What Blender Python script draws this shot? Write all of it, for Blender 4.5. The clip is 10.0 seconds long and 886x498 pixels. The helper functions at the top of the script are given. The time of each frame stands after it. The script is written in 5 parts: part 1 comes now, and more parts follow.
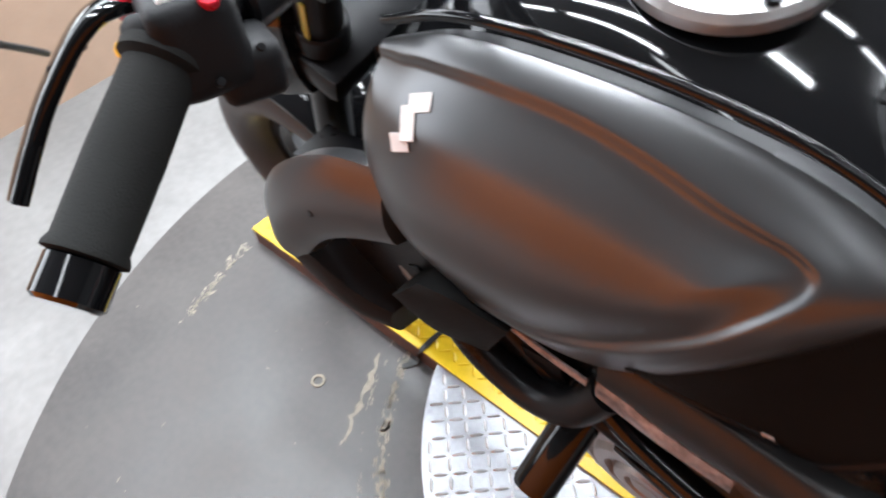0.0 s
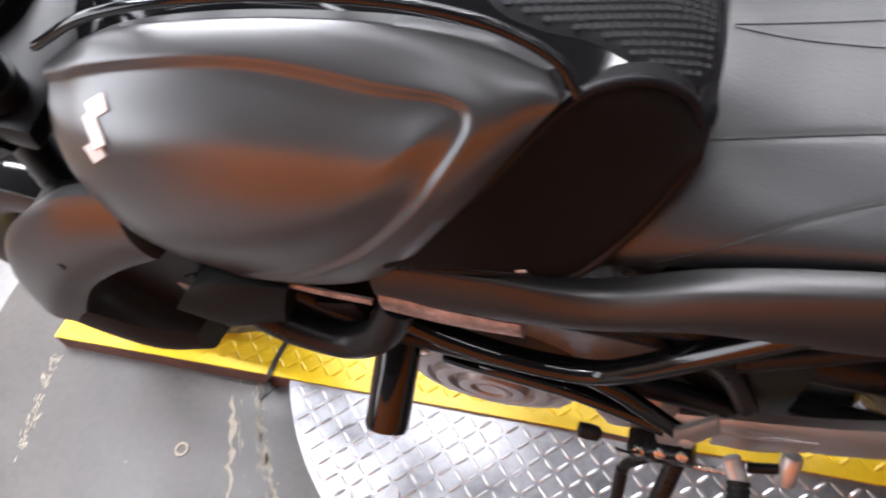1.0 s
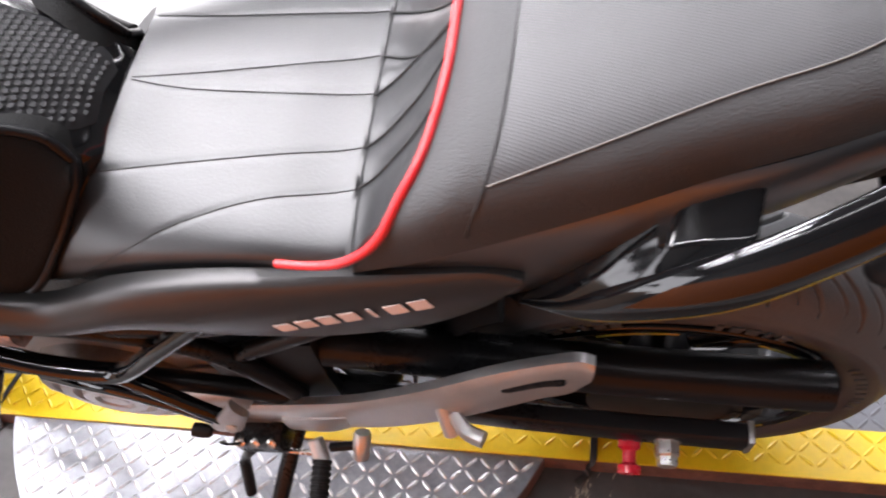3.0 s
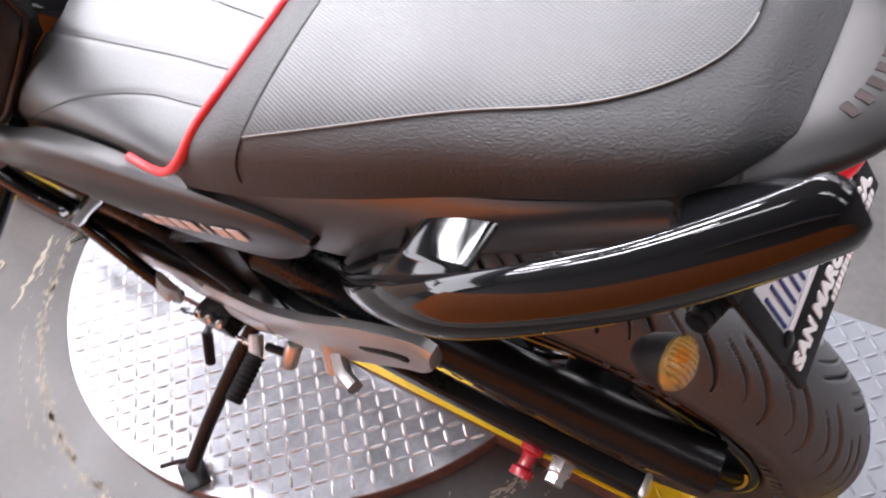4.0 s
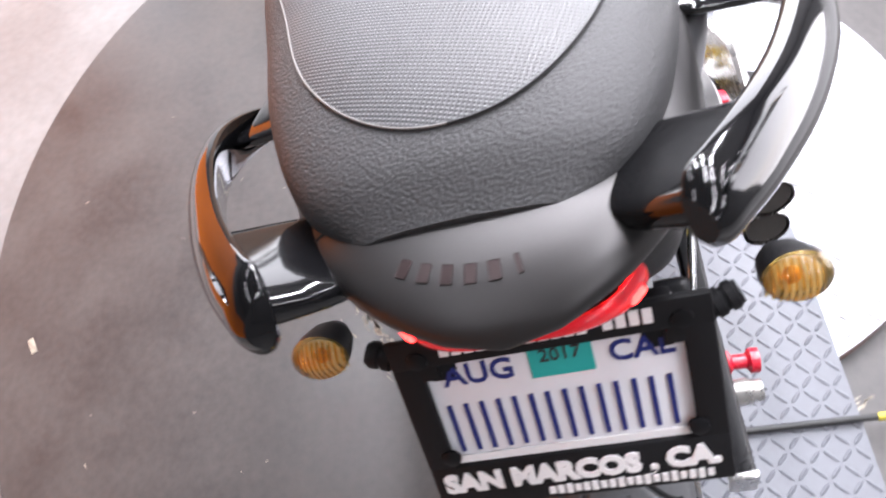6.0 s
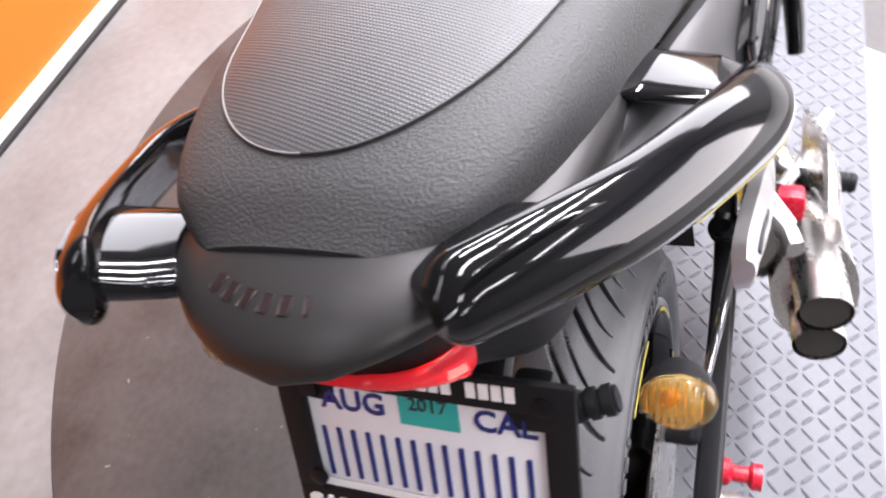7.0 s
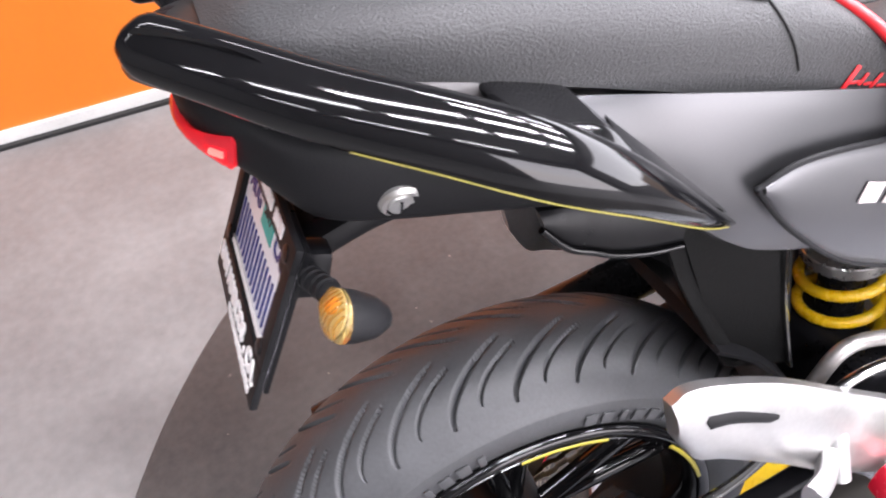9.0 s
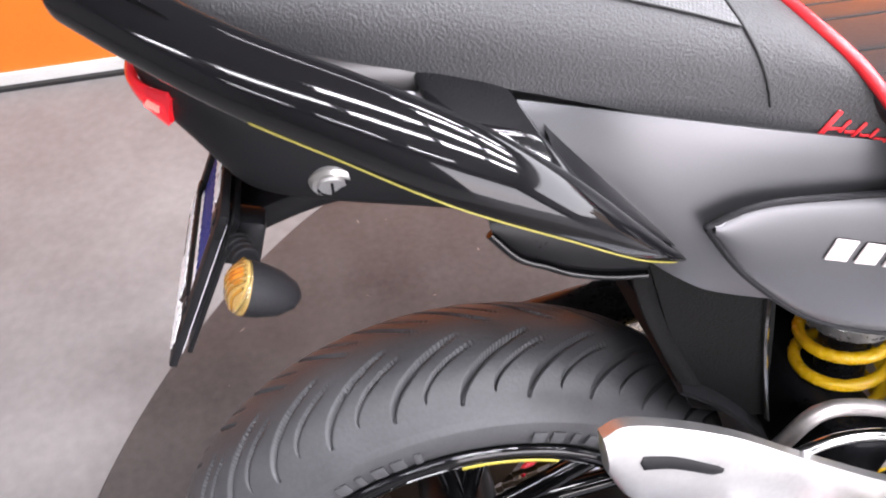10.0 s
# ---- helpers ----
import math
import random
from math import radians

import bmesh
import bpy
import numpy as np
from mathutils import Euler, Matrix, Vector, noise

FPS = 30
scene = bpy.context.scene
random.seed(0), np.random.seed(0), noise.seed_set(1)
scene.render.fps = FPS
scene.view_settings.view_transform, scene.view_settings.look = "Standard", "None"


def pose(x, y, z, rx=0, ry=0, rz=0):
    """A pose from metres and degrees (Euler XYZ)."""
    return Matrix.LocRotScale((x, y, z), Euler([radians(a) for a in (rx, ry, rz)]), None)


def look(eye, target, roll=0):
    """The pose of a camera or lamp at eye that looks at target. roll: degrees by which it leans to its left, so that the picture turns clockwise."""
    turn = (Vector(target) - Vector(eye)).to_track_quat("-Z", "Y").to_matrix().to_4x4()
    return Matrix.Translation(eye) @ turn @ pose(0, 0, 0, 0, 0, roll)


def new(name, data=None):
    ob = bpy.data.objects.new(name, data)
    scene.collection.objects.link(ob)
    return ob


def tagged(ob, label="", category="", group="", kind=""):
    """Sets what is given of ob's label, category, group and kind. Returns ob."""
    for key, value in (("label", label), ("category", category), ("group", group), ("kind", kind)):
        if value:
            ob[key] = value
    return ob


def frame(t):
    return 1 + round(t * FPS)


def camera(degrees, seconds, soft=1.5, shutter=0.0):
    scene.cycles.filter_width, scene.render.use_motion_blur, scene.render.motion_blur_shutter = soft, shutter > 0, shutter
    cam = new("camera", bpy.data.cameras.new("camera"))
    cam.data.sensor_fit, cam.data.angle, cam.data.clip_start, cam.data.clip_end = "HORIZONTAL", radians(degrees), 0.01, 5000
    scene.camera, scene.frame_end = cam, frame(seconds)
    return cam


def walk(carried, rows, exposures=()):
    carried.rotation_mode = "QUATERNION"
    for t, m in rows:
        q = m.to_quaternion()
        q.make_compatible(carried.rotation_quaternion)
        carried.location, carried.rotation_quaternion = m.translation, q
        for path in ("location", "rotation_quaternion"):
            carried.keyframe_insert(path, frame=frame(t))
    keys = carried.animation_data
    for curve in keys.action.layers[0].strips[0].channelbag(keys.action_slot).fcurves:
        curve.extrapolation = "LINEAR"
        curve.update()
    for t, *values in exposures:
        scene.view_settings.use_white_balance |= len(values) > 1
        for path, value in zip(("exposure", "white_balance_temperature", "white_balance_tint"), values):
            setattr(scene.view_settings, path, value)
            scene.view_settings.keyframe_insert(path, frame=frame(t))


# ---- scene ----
cam = camera(62.1, 10.0, soft=2.0, shutter=0.4)
PATH = [
    (0, (0.66, 0.618, 1.269), (1.616, -0.279, -0.241), -6.9),
    (0.5, (0.629, 0.648, 1.258), (1.383, -0.415, -0.259), -12.0),
    (1, (0.559, 0.648, 1.246), (1.165, -0.482, -0.288), -16.0),
    (1.5, (0.444, 0.635, 1.25), (0.957, -0.507, -0.31), -17.6),
    (2, (0.311, 0.629, 1.244), (0.819, -0.538, -0.298), -17.8),
    (2.5, (0.215, 0.647, 1.255), (0.647, -0.566, -0.275), -15.7),
    (3, (0.11, 0.649, 1.265), (0.512, -0.586, -0.255), -12.5),
    (3.2, (0.055, 0.638, 1.266), (0.512, -0.57, -0.261), -12.4),
    (4.3, (-0.18, 0.482, 1.227), (0.715, -0.337, -0.363), -12.7),
    (4.5, (-0.197, 0.452, 1.227), (0.745, -0.269, -0.383), -13.2),
    (4.7, (-0.258, 0.424, 1.245), (0.807, -0.095, -0.366), -13.2),
    (5, (-0.321, 0.374, 1.253), (0.846, 0.097, -0.348), -11.7),
    (5.5, (-0.316, 0.277, 1.222), (0.849, 0.169, -0.4), -11.0),
    (6, (-0.298, 0.19, 1.23), (0.792, 0.318, -0.443), -10.6),
    (6.2, (-0.308, 0.162, 1.239), (0.808, 0.354, -0.409), -8.7),
    (7.3, (-0.234, 0.016, 1.202), (0.762, 0.683, -0.399), -5.6),
    (7.4, (-0.225, -0.008, 1.195), (0.742, 0.749, -0.384), -3.1),
    (7.5, (-0.227, -0.042, 1.203), (0.71, 0.823, -0.338), -1.7),
    (7.7, (-0.206, -0.096, 1.235), (0.517, 0.9, -0.341), -0.6),
    (8, (-0.203, -0.147, 1.224), (0.467, 0.953, -0.306), -3.1),
    (8.5, (-0.19, -0.211, 1.225), (0.352, 0.991, -0.278), -4.8),
    (9, (-0.122, -0.223, 1.219), (0.269, 1.019, -0.3), -5.7),
    (9.5, (-0.07, -0.211, 1.215), (0.242, 1.025, -0.325), -3.3),
    (10, (-0.036, -0.236, 1.207), (0.167, 1.034, -0.324), -3.0),
]

walk(cam, [(t, look(eye, target, roll)) for t, eye, target, roll in PATH],
     exposures=[(0, -0.27, 6450, 12), (1.0, -0.05, 6650, 17), (1.5, 0.06, 6700, 19), (3.0, 0.03, 6800, 20), (4.3, 0.26, 6650, 21), (5.0, 0.29, 6600, 20), (6.2, 0.2, 6650, 21), (7.5, 0.12, 6850, 23), (8.0, 0.17, 6750, 22), (10, 0.30, 6700, 22)])

# ---------------------------------------------------------------- world and light
world = bpy.data.worlds.new("showroom_sky")
scene.world = world
world.use_nodes = True
wn = world.node_tree
sky = wn.nodes.new("ShaderNodeTexSky")
sky.sky_type = 'NISHITA'
sky.sun_disc = False
sky.sun_elevation = radians(40)
sky.sun_rotation = radians(200)
wn.links.new(sky.outputs[0], wn.nodes["Background"].inputs[0])
wn.nodes["Background"].inputs[1].default_value = 0.12


def area(name, m, sx, sy, watts, color):
    data = bpy.data.lights.new(name, 'AREA')
    data.shape, data.size, data.size_y, data.energy, data.color = 'RECTANGLE', sx, sy, watts, color
    ob = new(name, data)
    ob.matrix_world = m
    return ob


CEILING = 3.3
# daylight through the open bay door on the bike's right
DOOR = (0.2, 3.9, 2.6)
area("door_daylight", pose((DOOR[0] + DOOR[1]) / 2, -4.08, DOOR[2] / 2, 90, 0, 0), DOOR[1] - DOOR[0], DOOR[2], 230, (0.93, 0.97, 1.0))
# daylight through the wide shop window ahead
WINDOW = (0.5, 1.85, 6.2, 1.7)
area("window_daylight", pose(4.65, WINDOW[0], WINDOW[1], 0, 90, 0), WINDOW[3], WINDOW[2], 270, (0.9, 0.96, 1.0))
# fluorescent tubes: a dense field ahead of the bike, thinner rows elsewhere
TUBES = [(x, y, 10 if y > 0 else 24) for y in (-2.9, 1.3) for x in (-2.6, -0.9, 0.8)] + [(-2.6, -1.25, 24), (-0.9, -1.25, 24)]
TUBES += [(x, y, 48 if y > 0.9 or x < 1 else 78) for y in (-1.35, -0.55, 0.25, 1.0) for x in (0.5, 1.9, 3.4) if x > 1 or y < 0]
for x, y, watts in TUBES:
    area("tube_light", pose(x, y, CEILING - 0.13), 1.2, 0.12, watts, (0.89, 0.957, 1.0))


# ---------------------------------------------------------------- materials
def material(name, color, rough=0.5, metal=0.0, coat=0.0, var=0.15, scale=8.0, fine=180.0, bump=0.1, spec=0.5,
             rough_var=0.1, island=False, tint=None):
    m = bpy.data.materials.new(name)
    m.use_nodes = True
    nt = m.node_tree
    b = nt.nodes["Principled BSDF"]
    tc = nt.nodes.new("ShaderNodeTexCoord")
    n1 = nt.nodes.new("ShaderNodeTexNoise")
    n1.inputs["Scale"].default_value, n1.inputs["Detail"].default_value = scale, 6
    n2 = nt.nodes.new("ShaderNodeTexNoise")
    n2.inputs["Scale"].default_value, n2.inputs["Detail"].default_value = fine, 3
    nt.links.new(tc.outputs["Object"], n1.inputs["Vector"])
    nt.links.new(tc.outputs["Object"], n2.inputs["Vector"])
    mix = nt.nodes.new("ShaderNodeMix")
    mix.data_type = 'RGBA'
    dark = tuple(c * (1 - var) for c in color)
    lite = tuple(min(1, c * (1 + var)) for c in (tint or color))
    mix.inputs[6].default_value, mix.inputs[7].default_value = (*dark, 1), (*lite, 1)
    avg = nt.nodes.new("ShaderNodeMath")
    avg.operation = 'MULTIPLY_ADD'
    avg.inputs[1].default_value = 0.35
    nt.links.new(n2.outputs[0], avg.inputs[0])
    half = nt.nodes.new("ShaderNodeMath")
    half.operation = 'MULTIPLY'
    half.inputs[1].default_value = 0.65
    nt.links.new(n1.outputs[0], half.inputs[0])
    nt.links.new(half.outputs[0], avg.inputs[2])
    ramp = nt.nodes.new("ShaderNodeMapRange")
    ramp.inputs[1].default_value, ramp.inputs[2].default_value = 0.3, 0.7
    nt.links.new(avg.outputs[0], ramp.inputs[0])
    nt.links.new(ramp.outputs[0], mix.inputs[0])
    nt.links.new(mix.outputs[2], b.inputs["Base Color"])
    rr = nt.nodes.new("ShaderNodeMapRange")
    rr.inputs[3].default_value, rr.inputs[4].default_value = max(0.02, rough - rough_var), min(1, rough + rough_var)
    nt.links.new(ramp.outputs[0], rr.inputs[0])
    nt.links.new(rr.outputs[0], b.inputs["Roughness"])
    b.inputs["Metallic"].default_value = metal
    b.inputs["Coat Weight"].default_value = coat
    b.inputs["Coat Roughness"].default_value = 0.04
    b.inputs["Specular IOR Level"].default_value = spec
    if bump:
        bp = nt.nodes.new("ShaderNodeBump")
        bp.inputs["Strength"].default_value, bp.inputs["Distance"].default_value = bump, 0.001
        nt.links.new(n2.outputs[0], bp.inputs["Height"])
        nt.links.new(bp.outputs[0], b.inputs["Normal"])
    return m


GLOSS = material("gloss_black_paint", (0.004, 0.004, 0.0045), 0.07, var=0.1, bump=0, spec=0.42, rough_var=0.02)
MATTE_TANK = material("matte_grey_metallic", (0.105, 0.105, 0.108), 0.31, metal=0.8, var=0.06, fine=900, bump=0.03, rough_var=0.03)
# also used on the left side cover, where the darker tone paints in shade
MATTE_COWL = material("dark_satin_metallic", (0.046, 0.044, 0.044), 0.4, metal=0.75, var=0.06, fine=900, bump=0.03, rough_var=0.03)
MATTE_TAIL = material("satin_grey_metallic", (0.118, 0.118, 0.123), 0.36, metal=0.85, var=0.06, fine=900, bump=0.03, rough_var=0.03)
PLASTIC = material("black_textured_plastic", (0.007, 0.007, 0.008), 0.55, var=0.25, fine=700, bump=0.2, spec=0.2)
SATIN = material("satin_black_steel", (0.007, 0.007, 0.008), 0.32, var=0.2, bump=0.03, spec=0.18)
LEATHER = material("black_leather", (0.016, 0.016, 0.017), 0.36, var=0.12, scale=10, fine=420, bump=0.2, rough_var=0.02)
SUEDE = material("pebbled_black_vinyl", (0.03, 0.03, 0.031), 0.6, var=0.2, scale=12, fine=620, bump=0.9, rough_var=0.08)
THREAD = material("dark_thread", (0.01, 0.01, 0.01), 0.8, bump=0)
# lit copy of the dark thread: light on the seam is put into its colour
THREAD_LIT = material("lit_grey_thread", (0.16, 0.15, 0.14), 0.7, bump=0)
RED = material("red_piping", (0.62, 0.02, 0.025), 0.4, var=0.1, bump=0.1)
RED_PLASTIC = material("red_anodised", (0.55, 0.012, 0.03), 0.28, var=0.1, bump=0)
RUBBER = material("tyre_rubber", (0.050, 0.051, 0.054), 0.5, var=0.3, scale=14, fine=260, bump=0.3, rough_var=0.12)
GRIP = material("grip_foam_rubber", (0.010, 0.010, 0.0095), 0.85, var=0.2, scale=20, fine=900, bump=0.5, spec=0.15)
ALU = material("cast_aluminium", (0.52, 0.515, 0.51), 0.38, metal=0.9, var=0.12, scale=20, bump=0.15)
ENGINE = material("grey_engine_casting", (0.3, 0.28, 0.27), 0.42, metal=0.8, var=0.25, scale=25, bump=0.3)
CHROME = material("polished_steel", (0.6, 0.6, 0.6), 0.14, metal=1.0, var=0.1, bump=0.02, rough_var=0.05)
BOLT = material("zinc_bolt", (0.55, 0.54, 0.52), 0.3, metal=0.9, var=0.2, bump=0.05)
YELLOW_SPRING = material("yellow_spring_paint", (0.7, 0.42, 0.01), 0.3, coat=0.3, var=0.1, bump=0)
RIM_STRIPE = material("yellow_rim_tape", (0.36, 0.3, 0.03), 0.4, var=0.15, bump=0)
PIN_LINE = material("dull_yellow_line", (0.22, 0.19, 0.03), 0.4, bump=0)
COWL_PRINT = material("faded_dark_print", (0.022, 0.012, 0.012), 0.42, metal=0.5, bump=0)
ORANGE = material("amber_insert", (0.85, 0.4, 0.02), 0.3, bump=0)
WHITE_BAR = material("white_print", (0.8, 0.8, 0.8), 0.5, var=0.05, bump=0)
SILVER_PRINT = material("silver_print", (0.62, 0.56, 0.54), 0.5, metal=0.0, var=0.05, bump=0)
DARK_PRINT = material("dark_print", (0.03, 0.03, 0.032), 0.5, bump=0)
BLUE_PRINT = material("blue_embossed_paint", (0.01, 0.02, 0.16), 0.35, var=0.1, bump=0)
TEAL = material("teal_sticker", (0.0, 0.36, 0.33), 0.5, var=0.1, bump=0)
PLATE = material("white_reflective_sheet", (0.72, 0.73, 0.76), 0.4, var=0.04, bump=0.02)
CHAIN = material("oily_chain_steel", (0.1, 0.07, 0.05), 0.4, metal=0.8, var=0.3, bump=0.2)
EXHAUST = material("brushed_exhaust_steel", (0.6, 0.58, 0.56), 0.28, metal=1.0, var=0.15, scale=20, bump=0.1)
SOOT = material("pipe_bore_soot", (0.05, 0.045, 0.04), 0.8, var=0.3, bump=0.2)


def lens_material(name, color, rough, emit=0.0, clear=0.4):
    m = bpy.data.materials.new(name)
    m.use_nodes = True
    b = m.node_tree.nodes["Principled BSDF"]
    b.inputs["Base Color"].default_value = (*color, 1)
    b.inputs["Roughness"].default_value = rough
    b.inputs["Transmission Weight"].default_value = clear
    b.inputs["IOR"].default_value = 1.45
    if emit:
        b.inputs["Emission Color"].default_value = (1.0, 0.05, 0.04, 1)
        b.inputs["Emission Strength"].default_value = emit
    return m


AMBER_LENS = lens_material("amber_signal_lens", (1.0, 0.70, 0.24), 0.05, clear=0.94)
RED_LENS = lens_material("red_tail_lens", (0.8, 0.03, 0.05), 0.06, 0.1, clear=0.5)
LED = lens_material("lit_tail_lamp", (1.0, 0.1, 0.08), 0.2, 6.0)


def floor_paint():
    """Dark worn rubber paint with scuffs, dust and pale scratches."""
    m = material("dark_rubber_floor", (0.034, 0.031, 0.031), 0.46, var=0.35, scale=5, fine=60, bump=0.15, rough_var=0.12, tint=(0.05, 0.045, 0.042))
    return m


FLOOR_DARK = floor_paint()
CONCRETE = material("pale_concrete", (0.165, 0.163, 0.16), 0.5, var=0.28, scale=3.5, fine=45, bump=0.25, rough_var=0.12)
TREAD_PLATE = material("bare_tread_plate", (0.27, 0.28, 0.305), 0.46, metal=0.85, var=0.15, scale=14, fine=120, bump=0.1, rough_var=0.08, tint=(0.40, 0.41, 0.44))
TREAD_BAR = material("polished_tread_bars", (0.58, 0.58, 0.59), 0.32, metal=0.95, var=0.12, scale=30, fine=150, bump=0.05, rough_var=0.06)
TREAD_GREY = material("grey_painted_tread_plate", (0.10, 0.105, 0.12), 0.5, metal=0.0, var=0.18, scale=7, fine=90, bump=0.15, rough_var=0.1)
TREAD_YELLOW = material("yellow_painted_tread_plate", (0.72, 0.5, 0.01), 0.42, var=0.15, scale=9, fine=90, bump=0.15, rough_var=0.1)
RUST = material("rust_brown_plate_edge", (0.16, 0.095, 0.085), 0.55, metal=0.3, var=0.5, scale=40, fine=160, bump=0.8)
WALL_ORANGE = material("orange_wall_paint", (0.62, 0.145, 0.009), 0.5, var=0.06, scale=2.5, fine=60, bump=0.1)
WALL_WHITE = material("grey_wall_paint", (0.13, 0.13, 0.13), 0.6, var=0.05, scale=2.5, fine=60, bump=0.1)
SKIRTING = material("grey_skirting", (0.55, 0.54, 0.52), 0.45, var=0.12, bump=0.1)
KNEE = material("ribbed_rubber_pad", (0.006, 0.006, 0.006), 0.65, var=0.3, fine=600, bump=0.8, spec=0.12)
CABLE = material("black_cable", (0.012, 0.012, 0.012), 0.5, bump=0)
SCRATCH = material("pale_floor_scratch", (0.27, 0.24, 0.19), 0.7, var=0.45, scale=60, fine=200, bump=0.3)
TAN = material("tan_bin_panel", (0.42, 0.3, 0.22), 0.6, var=0.1)


# ---------------------------------------------------------------- mesh tools
def catmull(points, n, closed=False):
    P = [Vector(p) for p in points]
    k = len(P)
    out = []
    spans = k if closed else k - 1
    for i in range(n if closed else n + 1):
        u = i * spans / n
        j = min(int(u), spans - 1)
        f = u - j
        if closed:
            a, b, c, d = P[(j - 1) % k], P[j % k], P[(j + 1) % k], P[(j + 2) % k]
        else:
            b, c = P[j], P[j + 1]
            a = P[j - 1] if j > 0 else b * 2 - c
            d = P[j + 2] if j + 2 < k else c * 2 - b
        out.append(0.5 * ((2 * b) + (c - a) * f + (2 * a - 5 * b + 4 * c - d) * f * f + (3 * b - a - 3 * c + d) * f ** 3))
    return out


def curve1(keys, u):
    """A smooth value at u from (place, value) keys."""
    xs = [k[0] for k in keys]
    if u <= xs[0]:
        return keys[0][1]
    if u >= xs[-1]:
        return keys[-1][1]
    i = max(j for j in range(len(xs) - 1) if xs[j] <= u)
    f = (u - xs[i]) / (xs[i + 1] - xs[i])
    d = lambda j: (keys[min(j + 1, len(keys) - 1)][1] - keys[max(j - 1, 0)][1]) / (xs[min(j + 1, len(keys) - 1)] - xs[max(j - 1, 0)])
    h = xs[i + 1] - xs[i]
    a, b, ma, mb = keys[i][1], keys[i + 1][1], d(i) * h, d(i + 1) * h
    return (2 * f ** 3 - 3 * f ** 2 + 1) * a + (f ** 3 - 2 * f ** 2 + f) * ma + (-2 * f ** 3 + 3 * f ** 2) * b + (f ** 3 - f ** 2) * mb


def part(name, bm, mat, parent=None, label="", smooth=True):
    me = bpy.data.meshes.new(name)
    bmesh.ops.recalc_face_normals(bm, faces=bm.faces)
    if smooth:
        for f in bm.faces:
            f.smooth = True
        for e in bm.edges:
            if len(e.link_faces) == 2 and e.calc_face_angle(0) > radians(38):
                e.smooth = False
    bm.to_mesh(me)
    bm.free()
    me.materials.append(mat)
    ob = new(name, me)
    if parent is not None:
        ob.parent = parent
    if label:
        ob["label"] = label
    return ob


def rings(bm, loops, closed=True, cap=True):
    """Skin over a row of rings of points."""
    V = [[bm.verts.new(p) for p in r] for r in loops]
    m = len(V[0])
    for a, b in zip(V, V[1:]):
        for i in range(m if closed else m - 1):
            j = (i + 1) % m
            try:
                bm.faces.new((a[i], a[j], b[j], b[i]))
            except ValueError:
                pass
    if cap and closed:
        for r in (V[0], V[-1]):
            try:
                bm.faces.new(r)
            except ValueError:
                pass
    return V


def sweep(path, size, seg=14, n=None, up=(0, 0, 1), bm=None, power=2.0, cap=True, closed=False):
    """A bar along a path. size: a radius, (half height, half width), or a function of 0..1 that gives one of these."""
    bm = bm or bmesh.new()
    pts = catmull(path, n or 8 * (len(path) - 1), closed) if n != 0 else [Vector(p) for p in path]
    loops = []
    up = Vector(up)
    for i, p in enumerate(pts):
        if closed:
            d = pts[(i + 1) % len(pts)] - pts[i - 1]
        else:
            d = pts[min(i + 1, len(pts) - 1)] - pts[max(i - 1, 0)]
        d.normalize()
        side = d.cross(up)
        side = side.normalized() if side.length > 1e-4 else d.orthogonal().normalized()
        top = side.cross(d).normalized()
        s = size(i / max(1, len(pts) - 1)) if callable(size) else size
        a, b = s if isinstance(s, tuple) else (s, s)
        ring = []
        for k in range(seg):
            w = 2 * math.pi * k / seg
            c, v = math.cos(w), math.sin(w)
            c2, v2 = math.copysign(abs(c) ** (2 / power), c), math.copysign(abs(v) ** (2 / power), v)
            ring.append(p + top * a * v2 + side * b * c2)
        loops.append(ring)
    if closed:
        loops.append(loops[0])
        V = [[bm.verts.new(q) for q in r] for r in loops[:-1]]
        V.append(V[0])
        for a, b in zip(V, V[1:]):
            for i in range(seg):
                bm.faces.new((a[i], a[(i + 1) % seg], b[(i + 1) % seg], b[i]))
    else:
        rings(bm, loops, cap=cap)
    return bm


def box(center, size, m=None, bevel=0.0, bm=None, seg=2):
    own = bmesh.new()
    bmesh.ops.create_cube(own, size=1, matrix=Matrix.Translation(center) @ (m or Matrix()) @ Matrix.Diagonal((*size, 1)))
    if bevel:
        bmesh.ops.bevel(own, geom=own.edges[:], offset=bevel, segments=seg, affect='EDGES', profile=0.6)
    if bm is None:
        return own
    me = bpy.data.meshes.new("tmp")
    own.to_mesh(me)
    own.free()
    bm.from_mesh(me)
    bpy.data.meshes.remove(me)
    return bm


def rod(a, b, r, r2=None, seg=20, bm=None, bevel=0.0):
    """A round bar from a to b, with softened ends."""
    a, b = Vector(a), Vector(b)
    r2 = r if r2 is None else r2
    d = (b - a).normalized()
    L = (b - a).length
    bev = bevel or min(r, r2, L / 2) * 0.15
    prof = [(0, r - bev), (bev, r), (L - bev, r2), (L, r2 - bev)]
    s = d.orthogonal().normalized()
    u = d.cross(s)
    bm = bm or bmesh.new()
    rings(bm, [[a + d * h + (s * math.cos(2 * math.pi * k / seg) + u * math.sin(2 * math.pi * k / seg)) * q for k in range(seg)] for h, q in prof])
    return bm


def turned(a, axis, profile, seg=32, bm=None):
    """A body turned about an axis from a; profile: rows of (along, radius)."""
    a, d = Vector(a), Vector(axis).normalized()
    s = d.orthogonal().normalized()
    u = d.cross(s)
    bm = bm or bmesh.new()
    rings(bm, [[a + d * h + (s * math.cos(2 * math.pi * k / seg) + u * math.sin(2 * math.pi * k / seg)) * max(q, 1e-4) for k in range(seg)] for h, q in profile])
    return bm


